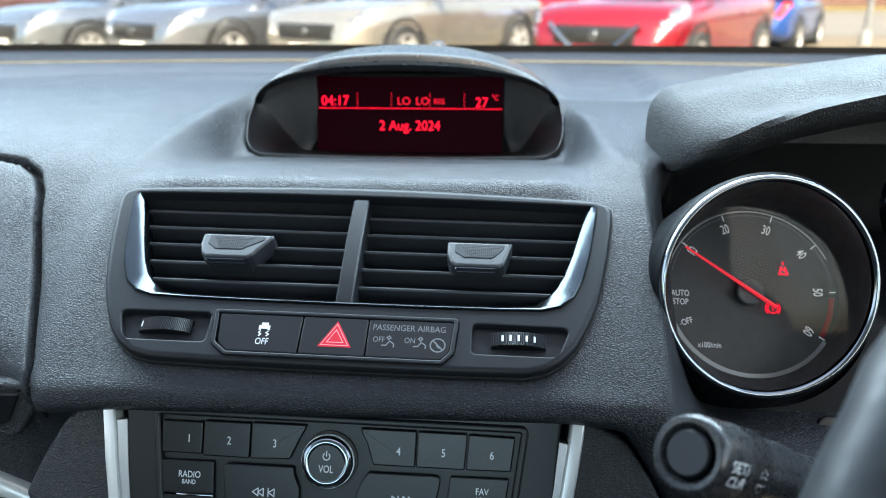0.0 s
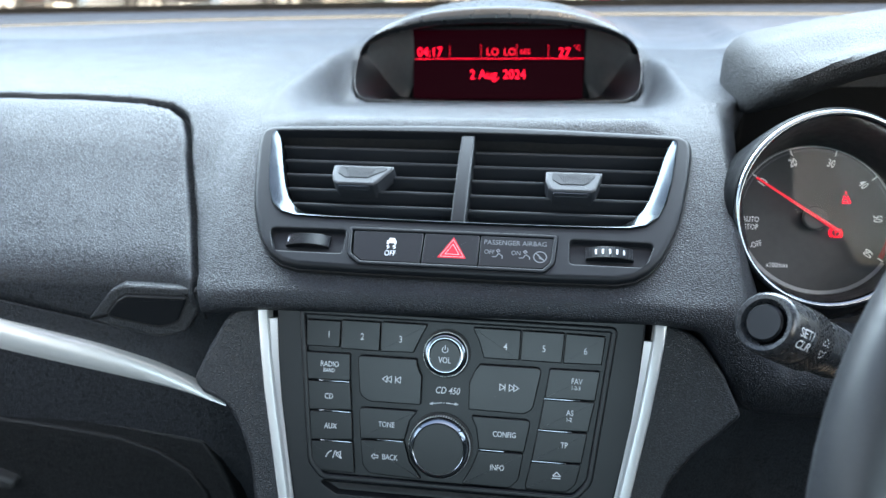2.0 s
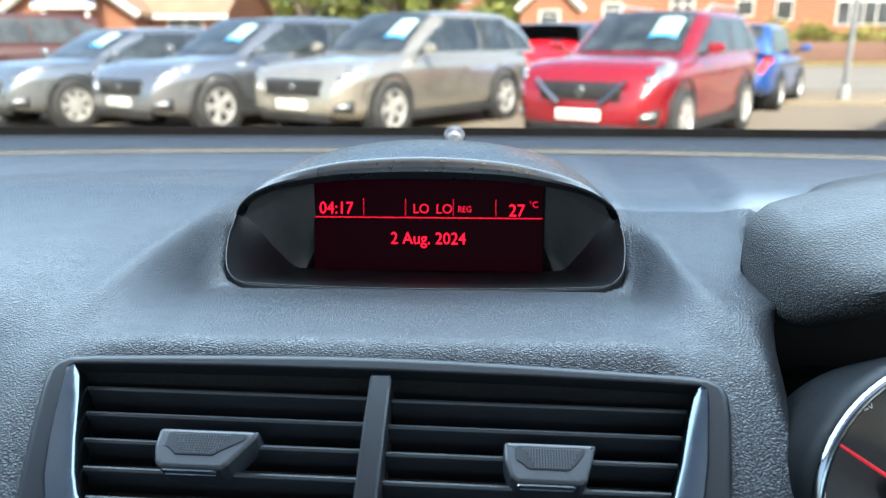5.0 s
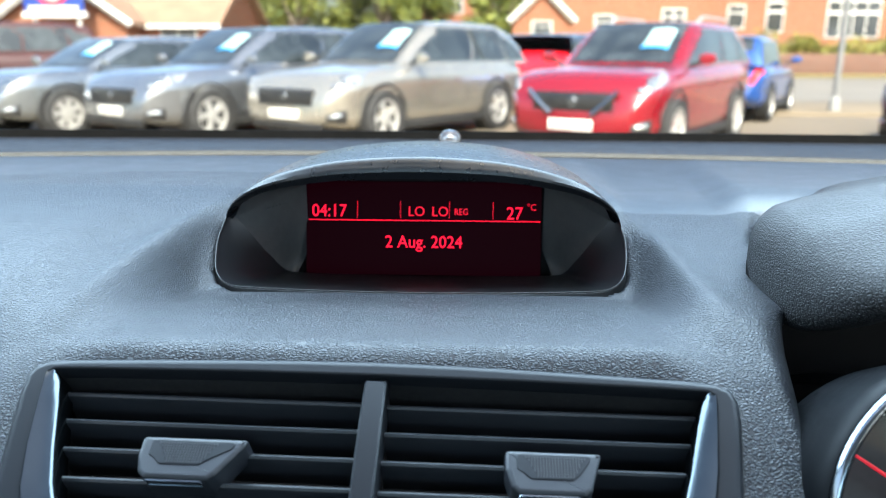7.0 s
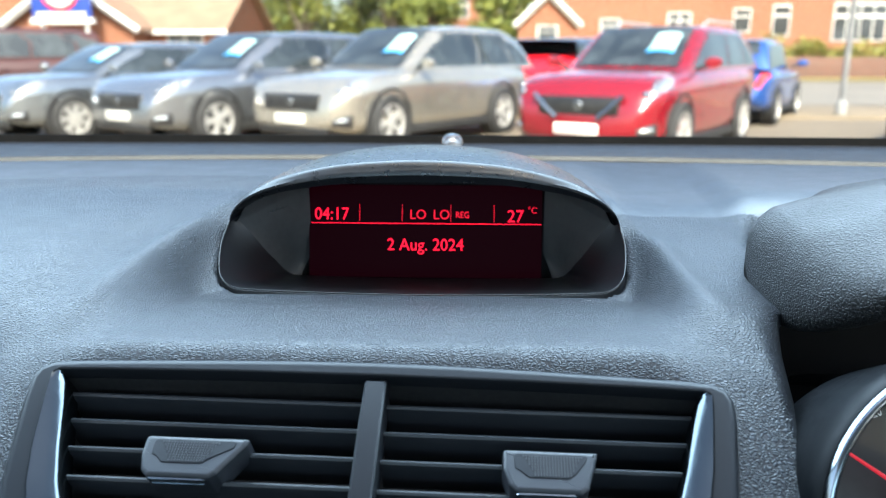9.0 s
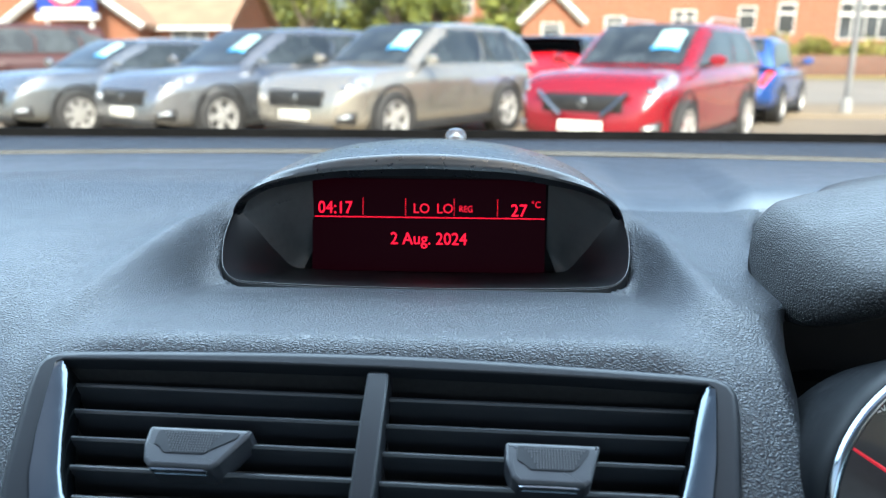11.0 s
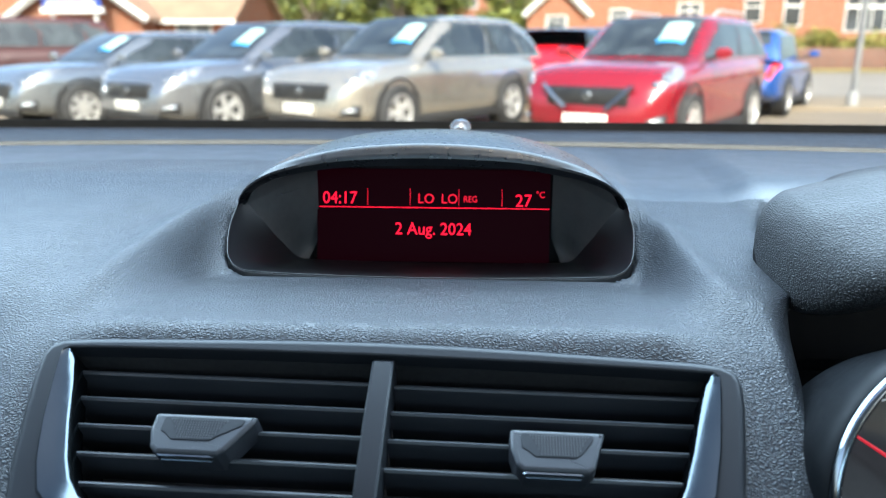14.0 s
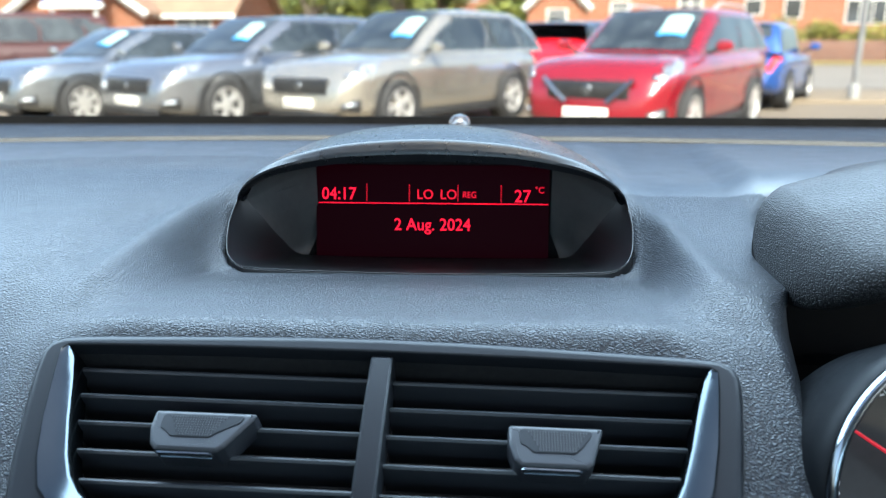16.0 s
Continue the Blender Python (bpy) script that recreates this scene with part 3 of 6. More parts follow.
        for r in range(8):
            for c in range(21):
                px, py = cx + 0.5 + (c - 10) * 1.05, top - 3.0 - r * 1.05
                if abs(c - 10) > 10 - r * 0.55:
                    continue
                zz = 0.00515 - (py - bot) * 0.00012
                box((px - 0.28) * 0.001, (px + 0.28) * 0.001, (py - 0.28) * 0.001, (py + 0.28) * 0.001, zz - 0.0002, zz + 0.00022, bm=bm)
        part("knurling", bm, SILVERDOT, tab, "fine raised dots")
    # thumb wheels in their recesses
    for s in (-1, 1):
        rec = mm(rounded([(s * 65, -73.5), (s * 115, -74), (s * 109, -92), (s * 65, -92)], 2))
        bm = bmesh.new()
        deep = [(x * 0.98 + s * 0.0015, y * 0.9 - 0.0083) for x, y in rec]
        loft([[(x, y, 0.0016) for x, y in rec], [(x, y, -0.0008) for x, y in deep]], bm=bm)
        bm.faces.new([v for v in bm.verts if v.co.z < 0.0])
        part("recess", bm, SATIN, root)
        rows = []
        n = 62
        for j in range(n + 1):
            a = 0.40 * (2 * j / n - 1)
            r = 0.0340 - (0.00030 if j % 2 else 0)
            px, pz = s * 0.0885 + r * math.sin(a), -0.0298 + r * math.cos(a)
            rows.append([(px, -0.0859, -0.005), (px, -0.0859, pz - 0.0004), (px, -0.0855, pz), (px, -0.0785, pz), (px, -0.0781, pz - 0.0004), (px, -0.0781, -0.005)])
        wheel = part("thumb_wheel", loft(rows, caps=True), KEY, root, "ribbed black thumb wheel", sharp=20)
        marks = bmesh.new()
        for k in (-2, -1, 0, 1, 2) if s > 0 else (-3.1,):
            a = k * 0.115
            w = 0.00055 if s > 0 else 0.0003
            c = Vector((s * 0.0885 + 0.0341 * math.sin(a), -0.0820, -0.0298 + 0.0341 * math.cos(a)))
            box(c.x - w, c.x + w, c.y - 0.0016, c.y + 0.0016, c.z - 0.0004, c.z + 0.0001, bm=marks)
        part("wheel_marks", marks, PRINT, wheel, "white marks")
    # the switch strip
    bed = mm(rounded([(-65, -72), (60, -72), (58, -93), (52.5, -99), (-54.5, -99), (-63, -93)], 3))
    part("switch_bed", plate(bed, -0.006, -0.0005, 0.0), VOID, root)
    frame_o = mm(rounded([(-64.2, -72.6), (59.2, -72.6), (57.6, -92.2), (52.2, -98.3), (-54.2, -98.3), (-62.2, -92.2)], [2.5, 2.5, 5, 4, 4, 5]))
    part("switch_frame", plate(frame_o, -0.001, 0.0048, 0.0007, [inward(frame_o, 0.0022)], lip=0.0007), SATIN, root)
    for name, pts, rr in (("stability_switch", [(-61, -75), (-18.8, -75), (-18.8, -95.8), (-53.5, -95.8), (-59, -91)], [1.6, 1.0, 1.0, 3, 4]),
                          ("hazard_switch", [(-18.1, -75), (14.3, -75), (14.3, -95.8), (-18.1, -95.8)], [1.0] * 4),
                          ("airbag_panel", [(14.9, -75), (57, -75), (55.5, -91), (51.5, -95.8), (14.9, -95.8)], [1.0, 1.6, 4, 3, 1.0])):
        p = mm(rounded(pts, rr, 3))
        ob = part(name, plate(p, -0.003, 0.0042, 0.0006), KEY, root)
        z = 0.00428
        if name == "hazard_switch":
            c = (-0.8, -86.0)
            bm = bmesh.new()
            for r0, r1 in ((8.1, 7.5), (5.0, 4.3)):
                a = [(c[0] + r0 * math.cos(radians(t)), c[1] - 0.6 + r0 * math.sin(radians(t))) for t in (90, 210, 330)]
                b = [(c[0] + r1 * math.cos(radians(t)), c[1] - 0.6 + r1 * math.sin(radians(t))) for t in (90, 210, 330)]
                va = [bm.verts.new((x * 0.001, y * 0.001, z + 0.0002)) for x, y in a]
                vb = [bm.verts.new((x * 0.001, y * 0.001, z + 0.0002)) for x, y in b]
                for i in range(3):
                    bm.faces.new((va[i - 1], va[i], vb[i], vb[i - 1]))
            part("triangle_outline", bm, material("pale pink triangle line", (0.72, 0.30, 0.32), 0.6, spec=0.2), ob)
            bm = bmesh.new()
            bm.faces.new([bm.verts.new(((c[0] + 9.6 * math.cos(radians(t))) * 0.001, (c[1] - 0.6 + 9.6 * math.sin(radians(t))) * 0.001, z)) for t in (90, 210, 330)])
            part("triangle", bm, HAZARD, ob, "red warning triangle")
        elif name == "stability_switch":
            lettering("OFF", 0.0052, -0.0370, -0.0902, z, PRINT, ob, squeeze=0.74)
            cx, cy = -0.0370, -0.0818
            bars([(cx - 0.0028, cy - 0.0012, cx + 0.0028, cy + 0.0006), (cx - 0.0017, cy + 0.0006, cx + 0.0017, cy + 0.0022), (cx - 0.0028, cy - 0.002, cx - 0.0017, cy - 0.0012), (cx + 0.0017, cy - 0.002, cx + 0.0028, cy - 0.0012)], z, PRINT, ob, "car_symbol")
            strokes([[(cx - 0.0016, cy - 0.0026), (cx - 0.0026, cy - 0.0034), (cx - 0.0012, cy - 0.0042), (cx - 0.0022, cy - 0.0052)], [(cx + 0.0022, cy - 0.0026), (cx + 0.0012, cy - 0.0034), (cx + 0.0026, cy - 0.0042), (cx + 0.0016, cy - 0.0052)]], 0.0006, z, PRINT, ob, "skid_symbol")
        else:
            lettering("PASSENGER AIRBAG", 0.0047, 0.0350, -0.0795, z, DIM, ob, squeeze=0.86)
            lettering("OFF", 0.0043, 0.0206, -0.0862, z, DIM, ob, squeeze=0.8)
            lettering("ON", 0.0043, 0.0358, -0.0862, z, DIM, ob, squeeze=0.8)
            for px in (0.0255, 0.0410):
                strokes([[(px - 0.001, -0.0850), (px, -0.0840), (px + 0.001, -0.0850), (px, -0.0860), (px - 0.001, -0.0850)], [(px + 0.0005, -0.0868), (px - 0.0012, -0.0892), (px - 0.0032, -0.0892)], [(px + 0.0005, -0.0868), (px + 0.0026, -0.0884), (px + 0.0026, -0.0900)]], 0.0006, z, DIM, ob, "seat_symbol")
            ring = [(0.0495 + 0.0036 * math.cos(a * math.pi / 8), -0.0880 + 0.0036 * math.sin(a * math.pi / 8)) for a in range(17)]
            strokes([ring, [(0.0470, -0.0855), (0.0520, -0.0905)], [(0.0485, -0.0865), (0.0495, -0.0890), (0.0512, -0.0896)]], 0.0007, z, DIM, ob, "ban_symbol")
    return root


vent_panel()


# ---- radio ----
def radio():
    root = thing("radio", "black car radio with two chrome knobs and a disc slot", "car radio", RAD)
    outer = mm(rounded([(-108.5, 4), (108.5, 4), (104.8, -50), (88.5, -132), (70, -215), (-70, -215), (-88.5, -132), (-104.8, -50)], [1.5, 1.5, 60, 60, 2, 2, 60, 60], 5))
    recess = mm(rounded([(-93, -0.8), (92, -0.8), (81.5, -90), (73, -99.5), (-75, -99.5), (-83.5, -90)], [3.5, 3.5, 12, 9, 9, 12], 5))
    slot = mm(rounded([(-79, -101.2), (72, -101.2), (58, -108.5), (-66, -108.5)], [2, 2, 3, 3], 4))
    clim = mm(rounded([(-82, -122.5), (81, -122.5), (66, -190), (-67, -190)], 4, 4))
    part("faceplate", plate(outer, -0.012, 0.0, 0.0012, [recess, slot, clim], lip=0.0006), RADIO, root)
    part("key_bed", plate(inward(recess, -0.001), -0.008, -0.0022, 0.0), VOID, root)
    part("bezel", plate(inward(recess, -0.0010), -0.003, 0.0022, 0.0012, [inward(recess, 0.0026)], lip=0.0012), RADIO, root)
    part("inner_plate", plate(inward(recess, 0.0012), -0.004, -0.0013, 0.0004), RADIO, root)

    def key(name, pts, rr=1.0, h=0.0015, z0=-0.003, dish=0.0):
        p = mm(rounded(pts, rr, 3))
        return part(name, plate(p, z0, h, 0.0006), KEY, root)

    z = 0.00158
    sym = lambda t, s, x, y, ob, q=0.8, **k: lettering(t, s * 0.001, (x + 1.8) * 0.001, y * 0.001, z, PRINT, ob, squeeze=q, bold=0.00003, **k)
    row = [("1", [(-89, -6), (-68.2, -6), (-68.2, -21.8), (-88.4, -21.8)], -76.7, -14.5), ("2", [(-67.7, -5.2), (-44.2, -5.2), (-44.2, -22.6), (-67.7, -22.4)], -56.5, -14.6), ("3", [(-43.7, -4.8), (-15.8, -4.8), (-19.5, -12), (-23.8, -22), (-43.7, -22.6)], -33.5, -14.8),
           ("4", [(10, -4.9), (38.2, -4.9), (38.0, -22.4), (17.5, -22.4), (14, -12)], 27.9, -15.2), ("5", [(38.8, -5), (63.2, -5), (62.2, -22.4), (38.5, -22.4)], 49.9, -14.9), ("6", [(63.8, -5.2), (86.3, -5.6), (84.6, -22), (62.8, -22.4)], 73.4, -14.8)]
    for t, pts, tx, ty in row:
        sym(t, 5.6, tx, ty, key("preset_key", pts))
    left = [("RADIO", [(-88.6, -25.2), (-61.6, -25), (-60.8, -41.2), (-87.6, -41.6)], (-75.4, -32)), ("CD", [(-87.5, -42.2), (-60.7, -41.8), (-59, -58.5), (-86, -59.6)], (-74.9, -51)), ("AUX", [(-85.9, -60.2), (-58.9, -59.2), (-57.6, -76), (-84.8, -77.4)], (-73.1, -68.5)), ("", [(-84.7, -78), (-57.5, -76.6), (-55.4, -95.4), (-78, -95.4), (-83.4, -91)], (-70.1, -85))]
    for k, (t, pts, (tx, ty)) in enumerate(left):
        ob = key("source_key", pts, [1, 1, 1, 1] if k < 3 else [1, 1, 1, 6, 6])
        if t:
            sym(t, 4.6, tx, ty, ob)
        if t == "RADIO":
            sym("BAND", 3.2, -75.6, -35.6, ob)
        if not t:
            x, y = (tx + 1.8) * 0.001, ty * 0.001
            strokes([[(x - 0.0048, y - 0.0018), (x - 0.0040, y + 0.0002), (x - 0.0028, y + 0.0014), (x - 0.0016, y + 0.002)], [(x - 0.0006, y - 0.002), (x + 0.0006, y + 0.002)], [(x + 0.0014, y - 0.0005), (x + 0.0014, y + 0.0008), (x + 0.0040, y + 0.002), (x + 0.0040, y - 0.002), (x + 0.0014, y - 0.0005)], [(x + 0.001, y + 0.002), (x + 0.0048, y - 0.002)]], 0.0005, z, PRINT, ob, "mute_symbol")
    right = [("FAV", "1-2-3", [(55.6, -25.8), (84.1, -25.6), (82, -42.6), (53.4, -43)], (69.3, -32.3)), ("AS", "1-2", [(53.2, -43.6), (81.9, -43.2), (78.8, -60.6), (50.6, -61.2)], (66.3, -50.5)), ("TP", "", [(50.4, -61.8), (78.6, -61.2), (76, -78.6), (47.6, -79.4)], (63.9, -69.1)), ("", "", [(47.4, -80), (75.8, -79.2), (73.4, -91), (68, -95.8), (44.4, -95.8)], (60.5, -86.5))]
    for k, (t, t2, pts, (tx, ty)) in enumerate(right):
        ob = key("source_key", pts, [1, 1, 1, 1] if k < 3 else [1, 1, 6, 5, 1])
        if t:
            sym(t, 4.6, tx, ty, ob)
        if t2:
            sym(t2, 3.2, tx - 0.4, ty - 3.8, ob)
        if not t:
            x, y = (tx + 1.8) * 0.001, ty * 0.001
            strokes([[(x - 0.0022, y - 0.0003), (x, y + 0.0020), (x + 0.0022, y - 0.0003), (x - 0.0022, y - 0.0003)], [(x - 0.0022, y - 0.0016), (x + 0.0022, y - 0.0016)]], 0.0006, z, PRINT, ob, "eject_symbol")
    seek = [([(-57, -25.4), (-21.5, -25.4), (-21, -29), (-18, -36), (-18, -52.2), (-48, -52.2), (-54.5, -49)], [3, 1, 1, 2, 1, 6, 6], -36.7, -1), ([(15.5, -26), (51.3, -25.8), (47, -50), (42, -53), (10, -52.6), (9.8, -37), (12.6, -30)], [1, 3, 6, 5, 1, 2, 1], 30.2, 1)]
    for pts, rr, tx, s in seek:
        ob = key("seek_key", pts, rr, 0.0022)
        x, y = (tx + 1.8) * 0.001, -0.0383
        tri = lambda cx: [(cx - s * 0.0014, y + 0.0019), (cx + s * 0.0014, y), (cx - s * 0.0014, y - 0.0019), (cx - s * 0.0014, y + 0.0019)]
        strokes([tri(x + s * 0.0024), tri(x + s * 0.0050), tri(x - s * 0.0030), [(x - s * 0.0014, y + 0.002), (x - s * 0.0014, y - 0.002)]], 0.0005, 0.0023, PRINT, ob, "skip_symbol")
    for t, pts, rr, tx, ty in (("TONE", [(-54.8, -56), (-19.5, -55.8), (-24, -62), (-26.6, -73.5), (-53.2, -74.4)], [3, 1, 1, 1, 1], -39.5, -65.2), ("BACK", [(-53, -75.2), (-26.6, -74.2), (-23, -86), (-15.2, -95.6), (-46, -94.8), (-51, -90)], [1, 1, 1, 1, 5, 5], -36.5, -84.2),
                               ("CONFIG", [(11.5, -56.2), (46.4, -56.2), (43.2, -75), (17, -75), (15, -63)], [1, 3, 1, 1, 1], 29.7, -65.7), ("INFO", [(17, -75.8), (43, -75.8), (40.8, -91), (36, -96.2), (8, -96), (13, -87)], [1, 1, 5, 5, 1, 1], 26.4, -85)):
        ob = key("menu_key", pts, rr)
        sym(t, 4.5, tx, ty, ob)
        if t == "BACK":
            x, y = -0.0440, -0.0842
            strokes([[(x - 0.0018, y), (x, y + 0.0016), (x, y + 0.0007), (x + 0.0022, y + 0.0007), (x + 0.0022, y - 0.0007), (x, y - 0.0007), (x, y - 0.0016), (x - 0.0018, y)]], 0.0004, z, PRINT, ob, "back_arrow")
    for x0, x1, v in ((-79.5, -61, -41.8), (-78.5, -59.3, -59.6), (-77, -57.8, -77.2), (-42.5, -27, -74.4), (53, 73, -43.2), (50.5, 70, -61.4), (47.5, 67, -79.4), (17, 32, -75.4)):
        part("chrome_bar", box(x0 * 0.001, x1 * 0.001, (v - 0.5) * 0.001, (v + 0.7) * 0.001, 0.0, 0.0023, 0.0003), CHROME, root, "thin chrome bar")
    z2 = -0.0011
    lettering("CD 450", 0.0056, -0.0030, -0.0433, z2, PRINT, root, shear=0.22, squeeze=0.8, bold=0.00006)
    strokes([[(-0.0130, -0.0515), (-0.0060, -0.0504)], [(0.0036, -0.0508), (-0.0032, -0.0504)], [(-0.0048, -0.0504), (-0.0044, -0.0504)], [(-0.0130, -0.0515), (-0.0112, -0.0506), (-0.0114, -0.0518), (-0.0130, -0.0515)], [(0.0036, -0.0508), (0.0018, -0.0500), (0.0018, -0.0512), (0.0036, -0.0508)]], 0.0005, z2, PRINT, root, "turn_arrow")

    def knob(cx, cy, r, face, h, text):
        hub = part("knob", lathe([(r + 0.0016, -0.002), (r + 0.0016, 0.0003), (r * 1.0, 0.0006), (r, h * 0.55)], 64), RUBBER, root, m=Matrix.Translation((cx, cy, 0)))
        part("knob_ring", lathe([(r, h * 0.45), (r * 1.005, h * 0.6), (r * 0.96, h * 0.84), (r * 0.86, h * 0.98), (face * 1.03, h), (face, h * 0.97)], 64), CHROME, hub, "chrome ring", sharp=60)
        part("knob_face", lathe([(face, h * 0.9), (face * 0.98, h * 0.955), (0, h * 0.95)], 64), KEY, hub)
        bm = bmesh.new()
        for j in range(72):
            a = 2 * math.pi * j / 72
            bmesh.ops.create_cube(bm, size=1, matrix=Matrix.Rotation(a, 4, "Z") @ Matrix.Translation((r, 0, h * 0.28)) @ Matrix.Diagonal((0.0007, 0.0008, h * 0.4, 1)))
        part("knurling", bm, SILVER, hub, "fine ribbed edge")
        if text:
            zz = h * 0.955 + 0.0001
            lettering("VOL", 0.0050, 0, -0.0030, zz, PRINT, hub, squeeze=0.75, bold=0.00004)
            arc = [(0.0017 * math.sin(radians(t)), 0.0032 + 0.0017 * math.cos(radians(t))) for t in range(40, 321, 28)]
            strokes([arc, [(0, 0.0034), (0, 0.0056)]], 0.00055, zz, PRINT, hub, "power_symbol")

    knob(-0.0046, -0.0215, 0.0126, 0.0088, 0.0070, True)
    knob(-0.0056, -0.0752, 0.0176, 0.0145, 0.0085, False)
    # disc slot
    bm = loft([[(x, y, zz) for x, y in p] for p, zz in ((inward(slot, -0.0004), 0.0), (inward(slot, 0.0018), -0.0035))])
    bm.faces.new([v for v in bm.verts if v.co.z < -0.003])
    part("slot_scoop", bm, RADIO, root)
    part("disc_slot", box(-0.066, 0.060, -0.1050, -0.1022, -0.0034, -0.0028), VOID, root, "black disc slot")
    # heater panel
    part("heater_bed", plate(inward(clim, -0.0005), -0.009, -0.003, 0), VOID, root)
    edges = [(-80, -51.5), (-48, -21), (-20.2, 6.2), (7.0, 33.5), (34.3, 48.5), (52, 79)]
    for k, (a, b) in enumerate(edges):
        ob = key("heater_key", [(a + 0.2, -124.5), (b - 0.2, -124.5), (b * 0.96, -150), (a * 0.96, -150)], 1.2, 0.0012)
        if k in (1, 2):
            part("key_lamp", box(((a + b) / 2 - 2) * 0.001, ((a + b) / 2 + 2) * 0.001, -0.1296, -0.1282, 0.001, 0.0014), LED, ob, "small red lamp")
    # chrome strips down both sides
    for s in (-1, 1):
        rows, inner_rows = [], []
        for v, o_, i_, h in ((3.6, 119.6, 107.6, 0.0005), (3.0, 119.6, 107.6, 0.003), (-3, 118.9, 107.6, 0.0048), (-25, 116, 105.6, 0.0055), (-50, 112.2, 102.6, 0.0055), (-90, 104.6, 95.6, 0.0055), (-130, 97.0, 88.4, 0.0055), (-215, 80, 71.5, 0.0055)):
            pts = [(o_, -0.008), (o_, h - 0.002), (o_ - 0.8, h - 0.0004), (o_ - 2.0, h), (o_ - 6.0, h - 0.0002), (o_ - 6.6, h - 0.0012), (o_ - 6.6, -0.008)]
            rows.append([(s * x * 0.001, v * 0.001, zz) for x, zz in pts])
            if v < 0:
                inner_rows.append([(s * x * 0.001, (v - 4) * 0.001, zz) for x, zz in ((o_ - 7.0, -0.008), (o_ - 7.0, h - 0.0024), (o_ - 7.6, h - 0.0016), (i_ + 1.2, h - 0.0036), (i_, h - 0.0048), (i_, -0.008))])
        strip_part = part("side_strip", loft(rows, caps=True), SILVER, root, "satin chrome side strip", sharp=25)
        part("inner_bevel", loft(inner_rows, caps=True), SILVER, strip_part, "polished inner bevel", sharp=25)
    return root


radio()


def console():
    """The grained body on both sides of the radio."""
    root = thing("centre_console", "black grained centre console body around the radio", "console", RAD)
    left = rounded([(-113, 3), (-122.4, 4), (-140, -5), (-152, -27), (-161, -48), (-154, -56), (-139.3, -61.3), (-130, -75), (-122, -95), (-116.4, -131), (-110, -215), (-60, -215)], [0, 3, 30, 30, 6, 8, 20, 30, 40, 40, 0, 0], 6)
    right = rounded([(113, 2), (60, -215), (112, -215), (118, -130), (121, -109), (126.3, -87), (139.8, -69.6), (153.4, -57), (164, -46.4), (153, -23), (140, -4), (121, 4)], [0, 0, 0, 30, 30, 20, 20, 10, 4, 30, 30, 3], 6)
    for pts in (left, right):
        bm = plate(mm(pts), -0.07, -0.004, 0.003)
        part("side_cheek", bm, GRAIN2, root)
    return root


console()


# ---- display hood ----
HC = 0.0045


